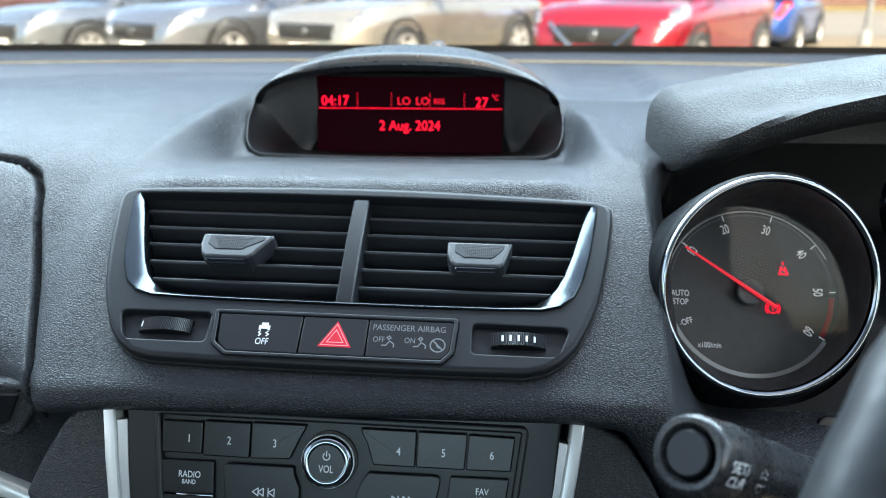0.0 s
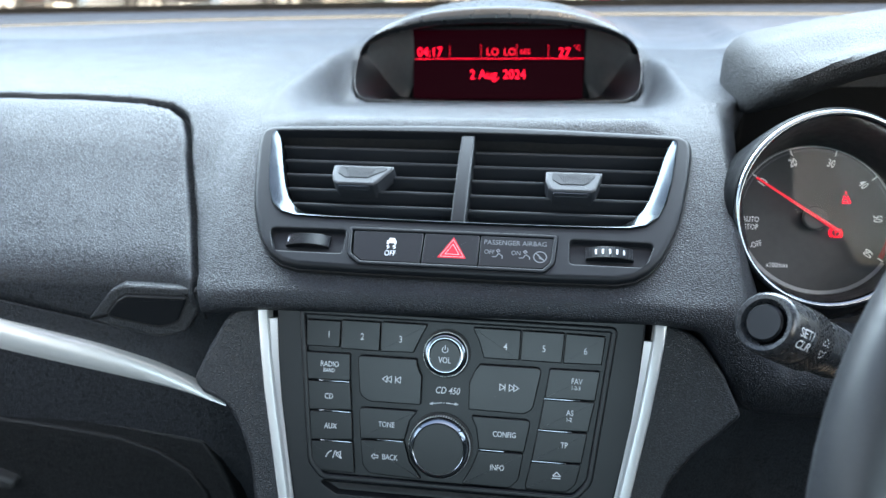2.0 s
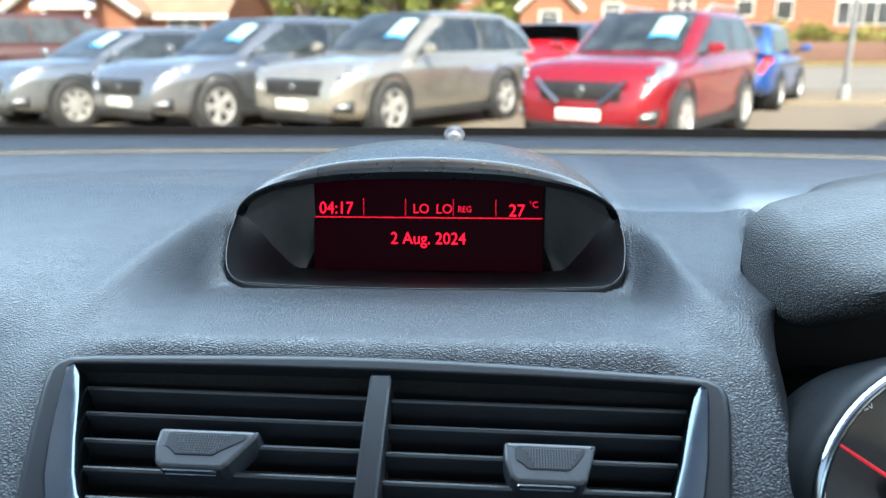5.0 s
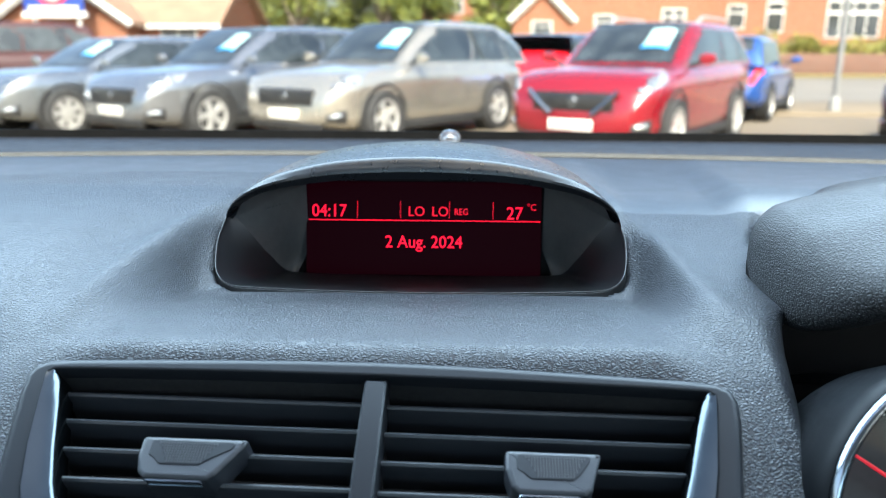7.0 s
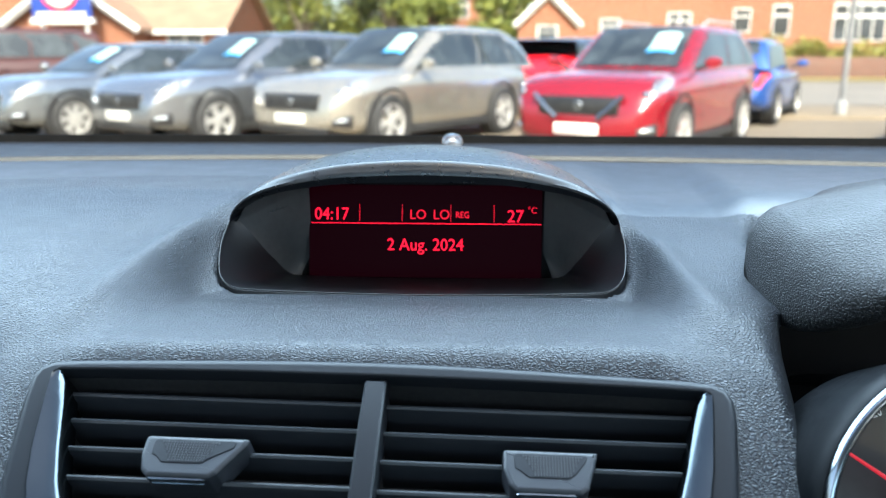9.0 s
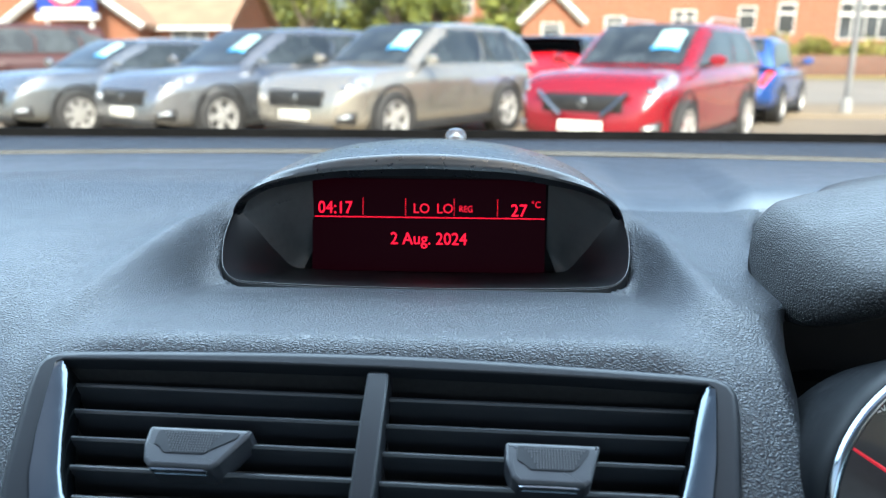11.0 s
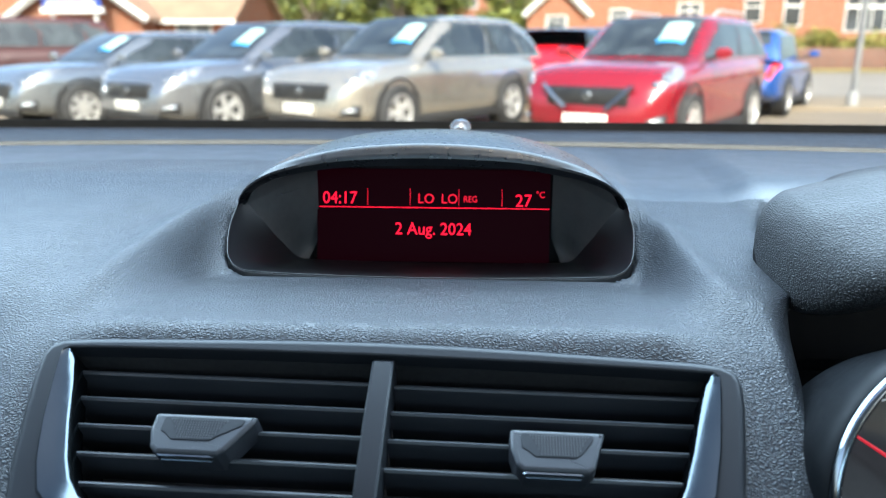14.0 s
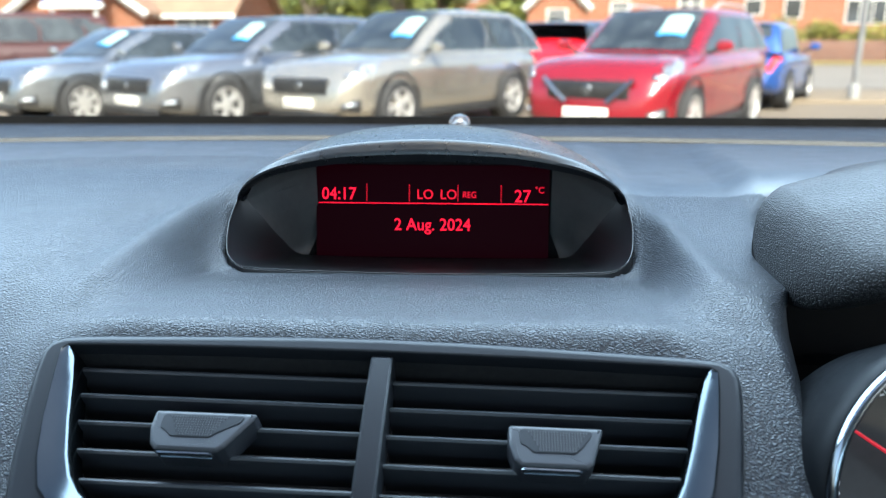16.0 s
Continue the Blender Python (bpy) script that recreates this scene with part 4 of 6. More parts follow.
def display_unit():
    root = thing("dash_display", "black hooded dash display with red lit characters showing the date", "display")
    lip = [(-114.6, 0.607, 1.1525), (-111, 0.603, 1.1605), (-103, 0.597, 1.1690), (-90, 0.592, 1.1765), (-70, 0.588, 1.1825), (-40, 0.586, 1.1870), (0, 0.5855, 1.1885), (40, 0.586, 1.1870), (70, 0.588, 1.1825), (90, 0.592, 1.1765), (103, 0.597, 1.1690), (111, 0.603, 1.1605), (114.6, 0.607, 1.1525)]
    tt = np.linspace(0, 1, len(lip))
    fine = hermite(tt, np.array(lip), np.linspace(0, 1, 73))
    rows = []
    for x, y, z in fine:
        a = max(-1, min(1, x / 114.6))
        back_x = x * 0.92
        zb = 1.150 + 0.0225 * math.sqrt(max(0, 1 - a * a)) - max(0, 1.1545 - z)
        row = []
        # from under the lip, round its edge, then back over the top
        th = 0.15 + 0.85 * math.sqrt(max(0, 1 - a * a))
        inner = [(x * (1 - 0.035 * th), y + 0.055, z - 0.0060 * th), (x * (1 - 0.028 * th), y + 0.012, z - 0.0078 * th), (x * (1 - 0.020 * th), y + 0.003, z - 0.0066 * th), (x * (1 - 0.01 * th), y - 0.0005, z - 0.0022 * th), (x, y - 0.0004, z - 0.0004)]
        row += inner
        for t in (0.002, 0.005, 0.008, 0.012, 0.016, 0.03, 0.06, 0.10, 0.15, 0.22, 0.35, 0.5, 0.65, 0.8, 0.92, 1.0):
            yy = y + (0.765 - y) * t
            k = max(0, 1 - a * a)
            crown = (0.0052 * math.sin(min(1, t / 0.016) * math.pi / 2) + 0.0042 * math.sin(min(1, t / 0.5) * math.pi / 2)) * k
            zz = z + crown + (zb - z - 0.0094 * k) * max(0, (t - 0.12) / 0.88) ** 1.8
            row.append((x + (back_x - x) * t, yy, zz))
        rows.append([(px * 0.001 + HC, py, pz) for px, py, pz in row])
    part("hood", loft(rows, closed=False), HOODP, root, "smooth black hood")
    # the frame inside it, running back to the screen, and the lighter cheeks beside the screen
    outer = hermite(np.linspace(0, 1, 9), np.array([(-112, 0.606, 1.1570), (-113.9, 0.593, 1.1450), (-111.5, 0.5790, 1.1330), (-99, 0.5695, 1.1258), (0, 0.5655, 1.1245), (99, 0.5695, 1.1258), (111.5, 0.5790, 1.1330), (113.9, 0.593, 1.1450), (112, 0.604, 1.1570)]), np.linspace(0, 1, 81))
    inner = hermite(np.linspace(0, 1, 9), np.array([(-108, 0.607, 1.1560), (-100, 0.611, 1.1440), (-92, 0.620, 1.1290), (-82, 0.632, 1.1155), (0, 0.637, 1.1125), (82, 0.632, 1.1155), (92, 0.620, 1.1290), (100, 0.611, 1.1440), (108, 0.607, 1.1560)]), np.linspace(0, 1, 81))
    rows = []
    for (ax, ay, az), (bx, by, bz) in zip(outer, inner):
        f = lambda t, h=0.0: ((ax + (bx - ax) * t) * 0.001 + HC, ay + (by - ay) * t, az + (bz - az) * t + h)
        rows.append([f(-0.034, -0.016), f(-0.024, -0.0030), f(-0.014, -0.0006), f(-0.006, -0.0002), f(0.0, -0.0004), f(0.03, -0.0010), f(0.5, -0.002), f(1.0, 0.0)])
    part("frame", loft(rows, closed=False), FRAMEP, root, "smooth dark grey inner frame")
    edge = [(ax * 1.004 * 0.001 + HC, ay - 0.0004, az + 0.0004) for ax, ay, az in outer]
    part("frame_edge", tube(edge, 0.00028, 6), plain("lighter grey frame edge", (0.03, 0.031, 0.033), (0.05, 0.052, 0.055), 60, 0.4), root, "fine grey edge line")
    for s_ in (-1, 1):
        rows = []
        for k in range(41):
            bx, by, bz = inner[k] if s_ < 0 else inner[80 - k]
            if abs(bx) < 76:
                break
            ex, ey, ez = s_ * 73.2, 0.641, max(1.1135, min(1.172, bz + 0.014))
            rows.append([((bx + (ex - bx) * t) * 0.001 + HC, by + (ey - by) * t + 0.004 * math.sin(t * math.pi), bz + (ez - bz) * t) for t in (0, 0.15, 0.4, 0.7, 1.0)])
        top = [(s_ * 108, 0.607, 1.1560), (s_ * 104, 0.610, 1.1650), (s_ * 97, 0.618, 1.1705), (s_ * 84, 0.632, 1.1780), (s_ * 73.2, 0.641, 1.1820)]
        rows.insert(0, [(px * 0.001 + HC, py, pz) for px, py, pz in top])
        part("cheek", loft(rows, closed=False), INNER, root, "dull grey cheek beside the screen")
    part("back_wall", box(-0.080 + HC, 0.080 + HC, 0.655, 0.660, 1.10, 1.172), VOID, root)
    glass = part("screen", plate(mm([(-73, -34), (73, -34), (73, 24), (-73, 24)]), -0.002, 0.0, 0.0), SCREEN, root, "dark red display glass", m=SCR)
    z = 0.0004
    L = lambda t, s, x, y, mat=REDLIT, q=0.95, b=0.0, **k: lettering(t, s * 0.001, x * 0.001, y * 0.001, z, mat, glass, squeeze=q, bold=b, **k)
    L("04:17", 11.0, -58.6, 5.4, q=0.9)
    L("LO", 8.6, -4.3, 5.4, REDDIM, b=0.0)
    L("LO", 8.6, 10.4, 5.4, REDDIM, b=0.0)
    L("REG", 5.6, 23.5, 5.4, REDDIM, 0.85, 0.0)
    L("27", 11.0, 56.5, 4.6, q=0.95)
    L("°C", 5.6, 67.0, 8.6, REDDIM)
    L("2 Aug. 2024", 10.8, 0.4, -13.6, q=0.92)
    bars([(-0.0715, -0.00022, 0.0725, 0.00022)], z, REDLIT, glass, "rule")
    for x in (-41, -14.2, 16.2, 43.2):
        bars([(x * 0.001 - 0.0002, y * 0.001, x * 0.001 + 0.0002, y * 0.001 + 0.0009) for y in np.arange(1.4, 11.5, 1.35)], z, REDDIM, glass, "dotted_rule")
    return root


display_unit()


def light_sensor():
    root = thing("light_sensor", "small clear domed sun sensor on the dash top", "sensor", Matrix.Translation((0.0160, 0.795, 1.1705)))
    part("base", lathe([(0.0135, 0), (0.013, 0.002), (0.0105, 0.0045), (0.008, 0.0055), (0, 0.0055)], 32), HOODP, root)
    part("dome", lathe([(0.0088, 0.0045), (0.0090, 0.008), (0.0080, 0.0125), (0.0052, 0.0158), (0, 0.0170)], 32), material("smoked glossy dome", (0.05, 0.05, 0.055), 0.06, coat=1.0), root, "glossy dome")
    part("core", box(-0.0015, 0.0015, -0.004, -0.001, 0.005, 0.013, 0.0005), SILVER, root)


light_sensor()


# ---- instrument binnacle ----
def visor():
    root = thing("instrument_visor", "black grained padded visor over the instruments", "visor")
    rows = []
    for k in range(130):
        t = k / 129
        x = 0.1680 + 0.48 * t ** 2.2
        e, ez = min(1, (x - 0.1680) / 0.038), min(1, (x - 0.1680) / 0.016)
        side = math.sqrt(max(0.0, 1 - (1 - e) ** 2))
        cap = max(0.0, 1 - (1 - ez) ** 3) ** (1 / 3)
        yf, yb = 0.460, float(np.interp(x, [0.168, 0.21, 0.24, 0.30], [0.61, 0.63, 0.65, 0.66]))
        zb_ = float(np.interp(x, [0.168, 0.18, 0.19, 0.2133, 0.2388, 0.277, 0.36, 0.65], [1.136, 1.1415, 1.147, 1.1585, 1.167, 1.176, 1.187, 1.165]))
        zt_ = float(np.interp(x, [0.168, 0.18, 0.20, 0.23, 0.31, 0.40, 0.65], [1.174, 1.179, 1.183, 1.1885, 1.199, 1.204, 1.19]))
        prof = [(yb + 0.03, zt_ - 0.034), (yb - 0.010, zt_ - 0.019), (0.585, zt_ - 0.008), (0.545, zt_ - 0.0015), (0.510, zt_ - 0.004), (yf + 0.018, zt_ - 0.013), (yf + 0.006, (zt_ + zb_) / 2 - 0.001), (yf, zb_ + 0.010), (yf + 0.001, zb_ + 0.0045), (yf + 0.005, zb_ - 0.0005), (yf + 0.014, zb_ - 0.0065), (yf + 0.024, zb_ - 0.0105), (0.53, zb_ - 0.006), (0.62, zb_ + 0.002)]
        zm = (zb_ + zt_) / 2 - 0.003
        prof = [(0.545 + (y - 0.545) * side, zm + (z - zm) * cap) for y, z in prof]
        p = np.array(prof)
        ch = np.concatenate([[0], np.cumsum(np.hypot(*np.diff(p, axis=0).T) + 1e-5)])
        f = hermite(ch, p, np.concatenate([np.linspace(0, ch[11], 48), np.linspace(ch[11], ch[-1], 13)[1:]]))
        slant = 0.36 * max(0.0, 1 - (x - 0.168) / 0.09)
        rows.append([(x + slant * max(0.0, y - 0.545), y, z) for y, z in f])
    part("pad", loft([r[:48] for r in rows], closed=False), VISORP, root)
    # the underside's shade is put into its near-black colour
    part("underside", loft([r[47:] for r in rows], closed=False), SHADE, root, "smooth underside, shade painted near black")
    return root


visor()


def arc_strip(r0, r1, a0, a1, z, n=48, bm=None):
    bm = bm or bmesh.new()
    prev = None
    for i in range(n + 1):
        a = radians(a0 + (a1 - a0) * i / n)
        cur = [bm.verts.new((r * math.cos(a), r * math.sin(a), z)) for r in (r0, r1)]
        if prev:
            bm.faces.new((prev[0], prev[1], cur[1], cur[0]))
        prev = cur
    return bm


def gauge():
    root = thing("rev_counter", "round rev counter with a chrome ring and red needle", "gauge", DIAL)
    part("face", lathe([(0.0565, 0.0), (0.0, 0.0)], 64), DIALFACE, root)
    part("track", arc_strip(0.0455, 0.0460, 20, 165, 0.0004), DIM, root)
    part("rim_band", arc_strip(0.0468, 0.0492, 190, 325, 0.0005), material("silver dial rim band", (0.30, 0.31, 0.32), 0.4, 0.5), root, "silver band round the dial")
    part("rim_line", arc_strip(0.0478, 0.0484, 25, 190, 0.0005), material("grey dial rim line", (0.40, 0.405, 0.41), 0.4), root)
    part("red_band", arc_strip(0.0435, 0.0465, -33, -3, 0.0005), material("dark red band", (0.20, 0.01, 0.015), 0.5), root, "dark red scale band")
    ang = lambda n: radians(143.3 - 35.5 * (n - 10) / 10)
    for n in (10, 20, 30, 40, 50, 60):
        a = ang(n)
        lettering(str(n), 0.0078, 0.0385 * math.cos(a) - 0.0012, 0.0385 * math.sin(a), 0.0005, LITPRINT, root, name="numeral", squeeze=0.62, bold=0.00005, turn=math.degrees(a) - 90)
        c, s = math.cos(a), math.sin(a)
        strokes([[(0.0440 * c, 0.0440 * s), (0.0475 * c, 0.0475 * s)]], 0.0006, 0.0006, LITPRINT, root, "tick")
    for k in range(100, 500, 5):
        n = k / 10 + 10
        if 40 <= n <= 58 and abs(n % 10) > 0.01:
            a = ang(n)
            c, s = math.cos(a), math.sin(a)
            strokes([[(0.0448 * c, 0.0448 * s), (0.0465 * c, 0.0465 * s)]], 0.0003, 0.0006, DIM, root, "fine_tick")
    lettering("AUTO", 0.0050, -0.0400, -0.0020, 0.0005, LITPRINT, root, squeeze=0.75)
    lettering("STOP", 0.0050, -0.0400, -0.0070, 0.0005, LITPRINT, root, squeeze=0.75)
    lettering("-OFF", 0.0050, -0.0372, -0.0185, 0.0005, LITPRINT, root, squeeze=0.75, turn=18)
    lettering("x100/min", 0.0044, -0.0245, -0.0315, 0.0005, LITPRINT, root, squeeze=0.8)
    part("hub", lathe([(0.0078, 0.004), (0.0076, 0.0062), (0.0068, 0.0068), (0, 0.0070)], 32), material("grey dial hub", (0.06, 0.062, 0.065), 0.5), root, m=pose(-0.0020, -0.0010, 0))
    bm = loft([[(x, -w, 0.0085), (x, w, 0.0085), (x, w * 0.5, 0.0095), (x, -w * 0.5, 0.0095)] for x, w in ((-0.0155, 0.0012), (0.0, 0.0011), (0.044, 0.0006))], caps=True)
    part("needle", bm, NEEDLE, root, "red needle", m=pose(-0.0020, -0.0010, 0) @ Matrix.Rotation(radians(145.5), 4, "Z"))
    # warning lamps
    cx, cy = 0.0118, -0.0092
    ring = lambda r: [(cx + r * math.cos(a * math.pi / 10), cy + r * math.sin(a * math.pi / 10)) for a in range(21)]
    side = lambda s: [(cx + s * 0.0040 * math.cos(a), cy + 0.0040 * math.sin(a)) for a in np.linspace(-0.8, 0.8, 7)]
    strokes([ring(0.0028), side(1), side(-1), [(cx, cy + 0.0014), (cx, cy - 0.0004)], [(cx, cy - 0.0012), (cx, cy - 0.0015)]], 0.0005, 0.0006, REDLIT, root, "brake_lamp")
    bx, by = 0.0190, 0.0138
    strokes([[(bx, by + 0.003), (bx, by + 0.0042)], [(bx - 0.001, by + 0.0012), (bx - 0.0024, by - 0.003)], [(bx + 0.001, by + 0.0012), (bx + 0.0024, by - 0.003)], [(bx - 0.0024, by - 0.003), (bx + 0.0024, by - 0.003)], [(bx - 0.0016, by + 0.001), (bx + 0.0024, by - 0.002)]], 0.0008, 0.0006, REDLIT, root, "belt_lamp")
    ringm = DIAL.inverted() @ RING
    part("bezel_ring", lathe([(0.0541, 0.0004), (0.0550, 0.0018), (0.0563, 0.0020), (0.0574, 0.0008), (0.0580, -0.002), (0.0580, -0.010)], 96), CHROME, root, "polished chrome ring", m=ringm, sharp=60)
    cowl = [[(r * math.cos(2 * math.pi * i / 96), r * math.sin(2 * math.pi * i / 96) + dy, z) for i in range(96)] for r, z, dy in ((0.0580, -0.001, 0), (0.0596, -0.003, -0.0006), (0.0610, -0.010, -0.003), (0.0622, -0.022, -0.007), (0.0635, -0.050, -0.016))]
    part("collar", loft(cowl), COWLP, root, "smooth dark grey collar", m=ringm)
    rows = []
    for t in (0.0, 0.15, 0.4, 0.7, 1.0):
        row = []
        for i in range(72):
            c, s_ = math.cos(2 * math.pi * i / 72), math.sin(2 * math.pi * i / 72)
            p, q = Vector((0.0495 * c, 0.0495 * s_, 0.0)), ringm @ Vector((0.0540 * c, 0.0540 * s_, -0.002))
            row.append(p.lerp(q, t))
        rows.append(row)
    part("bowl", loft(rows), plain("grey dial bowl", (0.026, 0.026, 0.026), (0.032, 0.032, 0.032), 20, 0.55), root, "dark conical bowl")
    part("lens", lathe([(0.0538, -0.001), (0.03, 0.0), (0.0, 0.0003)], 64), DIALGLASS, root, "clear lens", m=ringm).visible_shadow = False
    return root


gauge()


def small_gauge():
    root = thing("fuel_gauge", "small round fuel gauge with a chrome ring", "gauge", RING @ pose(0.094, 0.040, -0.012))
    part("face", lathe([(0.026, 0.0), (0.0, 0.0)], 48), DIALFACE, root)
    part("bezel_ring", lathe([(0.0265, 0.004), (0.0275, 0.0085), (0.0290, 0.0092), (0.0302, 0.0075), (0.0305, 0.0)], 64), CHROME, root, "polished chrome ring", sharp=60)
    strokes([[(0.0185 * math.cos(radians(a)), 0.0185 * math.sin(radians(a))), (0.0215 * math.cos(radians(a)), 0.0215 * math.sin(radians(a)))] for a in range(110, 260, 24)], 0.0007, 0.0004, PRINT, root, "ticks")
    part("needle", loft([[(x, -w, 0.003), (x, w, 0.003), (x, 0, 0.004)] for x, w in ((-0.004, 0.0009), (0.019, 0.0005))], caps=True), NEEDLE, root, m=Matrix.Rotation(radians(200), 4, "Z"))


small_gauge()


def cluster_panel():
    root = thing("cluster_surround", "dark grey plastic surround below the instruments", "surround", DIAL)
    hole = [(0.0655 * math.cos(2 * math.pi * i / 64), 0.0655 * math.sin(2 * math.pi * i / 64)) for i in range(64)]
    out = mm(rounded([(-74, -34), (-66, -78), (-50, -96), (210, -96), (210, 60), (60, 60), (-40, 64), (-72, 30)], 8, 4))
    bm = plate(out, -0.002, 0.006, 0.003, [hole])
    for v in bm.verts:
        v.co.z -= 1.1 * max(0.0, v.co.y + 0.01)
    part("panel", bm, COWLP, root)
    box_m = pose(0.058, -0.083, 0.012)
    part("info_window", plate(mm(rounded([(-42, -10), (60, -10), (60, 14), (-30, 14)], 6, 4)), 0, 0.004, 0.001), KEY, root, "dark information window", m=box_m)


cluster_panel()


# ---- stalk and wheel ----
def stalk():
    axis = Vector((0.66, 0.56, -0.50)).normalized()
    m = axis.to_track_quat("-Z", "Y").to_matrix().to_4x4()
    m.translation = Vector((0.1315, 0.2545, 1.1010))
    root = thing("control_stalk", "black cruise control stalk with a round push button", "stalk", m)
    part("end_cap", lathe([(0.0080, -0.0015), (0.0086, 0.0002), (0.0096, 0.0014), (0.0112, 0.0017), (0.0123, 0.0006), (0.0128, -0.002), (0.0130, -0.018), (0.0124, -0.0185)], 48), STALKP, root)
    part("button", lathe([(0.0078, -0.002), (0.0076, 0.0010), (0.0068, 0.0018), (0, 0.0016)], 40), KEY, root, "round push button")
    bm = lathe([(0.0126, -0.0185), (0.0130, -0.0190), (0.0128, -0.034), (0.0122, -0.0345)], 48)
    ringp = part("twist_ring", bm, RUBBER, root, "knurled twist ring")
    bm = bmesh.new()
    for j in range(44):
        for k in range(7):
            a = 2 * math.pi * (j + 0.5 * (k % 2)) / 44
            if 3.6 < a < 4.6:
                continue
            bmesh.ops.create_cube(bm, size=1, matrix=Matrix.Rotation(a, 4, "Z") @ Matrix.Translation((0.0129, 0, -0.0205 - k * 0.002)) @ Matrix.Diagonal((0.0007, 0.0011, 0.0012, 1)))
    part("knurling", bm, STALKP, ringp)
    part("arm", lathe([(0.0118, -0.0345), (0.0118, -0.060), (0.0105, -0.075), (0.010, -0.16)], 32), STALKP, root)

    def wrap(ob, r, a0):
        """Lay flat lettering round the barrel: x runs along it, y round it."""
        for v in ob.data.vertices:
            a = a0 + v.co.y / r
            v.co = ((r + 0.0001) * math.cos(a), (r + 0.0001) * math.sin(a), -v.co.x)
    facing = STALK_FACE
    for t, x, y in (("SET/", 0.0088, 0.0024), ("CLR", 0.0088, -0.0024)):
        wrap(lettering(t, 0.0050, x, y, 0, PRINT, root, squeeze=1.35, bold=0.00005), 0.01305, facing)
    for s in (1, -1):
        ob = strokes([[(0.0262 - 0.0028, s * 0.0014), (0.0262 + 0.0028, s * 0.0014), (0.0262, s * 0.0046), (0.0262 - 0.0028, s * 0.0014)]], 0.0006, 0, PRINT, ringp, "arrow_symbol")
        wrap(ob, 0.0130, facing)


STALK_FACE = radians(0)
stalk()


def steering_wheel():
    m = Matrix.Translation((0.311, 0.160, 1.066)) @ Matrix.Rotation(radians(-25), 4, "X") @ Matrix.Rotation(radians(90), 4, "X")
    root = thing("steering_wheel", "black leather steering wheel rim", "steering wheel", m)
    rows = []
    for i in range(97):
        a = 2 * math.pi * i / 96
        rr = 0.0165 + (0.0015 if 118 < math.degrees(a) < 150 else 0)
        c = Vector((math.cos(a), math.sin(a), 0))
        rows.append([c * (0.1715 + rr * math.cos(b)) + Vector((0, 0, rr * 1.05 * math.sin(b))) for b in (2 * math.pi * j / 20 for j in range(20))])
    part("rim", loft(rows), WHEELP, root)
    part("grip_sleeve", loft([[Vector((math.cos(a), math.sin(a), 0)) * (0.1715 + 0.0178 * math.cos(b)) + Vector((0, 0, 0.0186 * math.sin(b))) for b in (2 * math.pi * j / 20 for j in range(20))] for a in (radians(q) for q in range(60, 141, 4))], caps=True), WHEELP, root)
    part("hub", lathe([(0.075, -0.01), (0.078, 0.015), (0.06, 0.03), (0, 0.034)], 40), WHEELP, root)
    for a in (0, 180, 270):
        c, s = math.cos(radians(a)), math.sin(radians(a))
        part("spoke", tube([(c * 0.06, s * 0.06, 0.01), (c * 0.12, s * 0.12, 0.004), (c * 0.168, s * 0.168, 0)], [0.02, 0.016, 0.013], 10), WHEELP, root)
    part("column", lathe([(0.045, -0.06), (0.050, -0.10), (0.055, -0.24)], 32), RADIO, root, "column shroud")


steering_wheel()


# ---- passenger side of the dashboard ----
def lid_handle():
    m = frame_matrix((-0.203, 0.3800, 1.0300), (0, 0.0, 0.030))
    root = thing("lid_handle", "black plastic push latch of the upper glovebox", "latch", m)
    out = mm(rounded([(-39.5, -8.0), (-20, 13.5), (-11, 18.0), (41, 16.5), (37.5, 3.0), (26, -14), (6, -18.6)], [1.5, 6, 5, 1.5, 3, 9, 12], 5))
    part("housing", plate(out, -0.01, 0.0035, 0.002), GRAIN2, root)
    pad = mm(rounded([(-26, -3.6), (-15, 8), (-9, 11.4), (31, 11.2), (22, -6), (9, -10.2)], [3, 6, 3, 2, 7, 6], 5))
    part("groove", plate(inward(pad, -0.0012), 0.002, 0.0037, 0), VOID, root)
    part("pad", plate(pad, 0.003, 0.0046, 0.0012), RADIO, root)


lid_handle()


def silver_trim():
    root = thing("dash_trim", "satin silver trim strip along the passenger dashboard", "trim")
    xs = np.linspace(-0.70, -0.1595, 60)
    top = hermite([-0.70, -0.40, -0.3198, -0.2814, -0.2429, -0.2052, -0.1758, -0.1595], [[1.062], [1.032], [1.0178], [1.0082], [0.9985], [0.9864], [0.9722], [0.9614]], xs)[:, 0]
    bot = hermite([-0.70, -0.40, -0.3259, -0.2862, -0.2468, -0.2077, -0.1595], [[1.04], [1.009], [0.9961], [0.9880], [0.9803], [0.9723], [0.9600]], xs)[:, 0]
    rows = []
    for x, t, b in zip(xs, top, bot):
        h = t - b
        rows.append([(x, 0.3945, t), (x, 0.3845, t - 0.0004), (x, 0.3822, t - h * 0.12), (x, 0.3800, t - h * 0.4), (x, 0.3795, t - h * 0.7), (x, 0.3825, b + 0.0004), (x, 0.3945, b)])
    part("strip", loft(rows, caps=True), SILVER, root, sharp=40)


silver_trim()


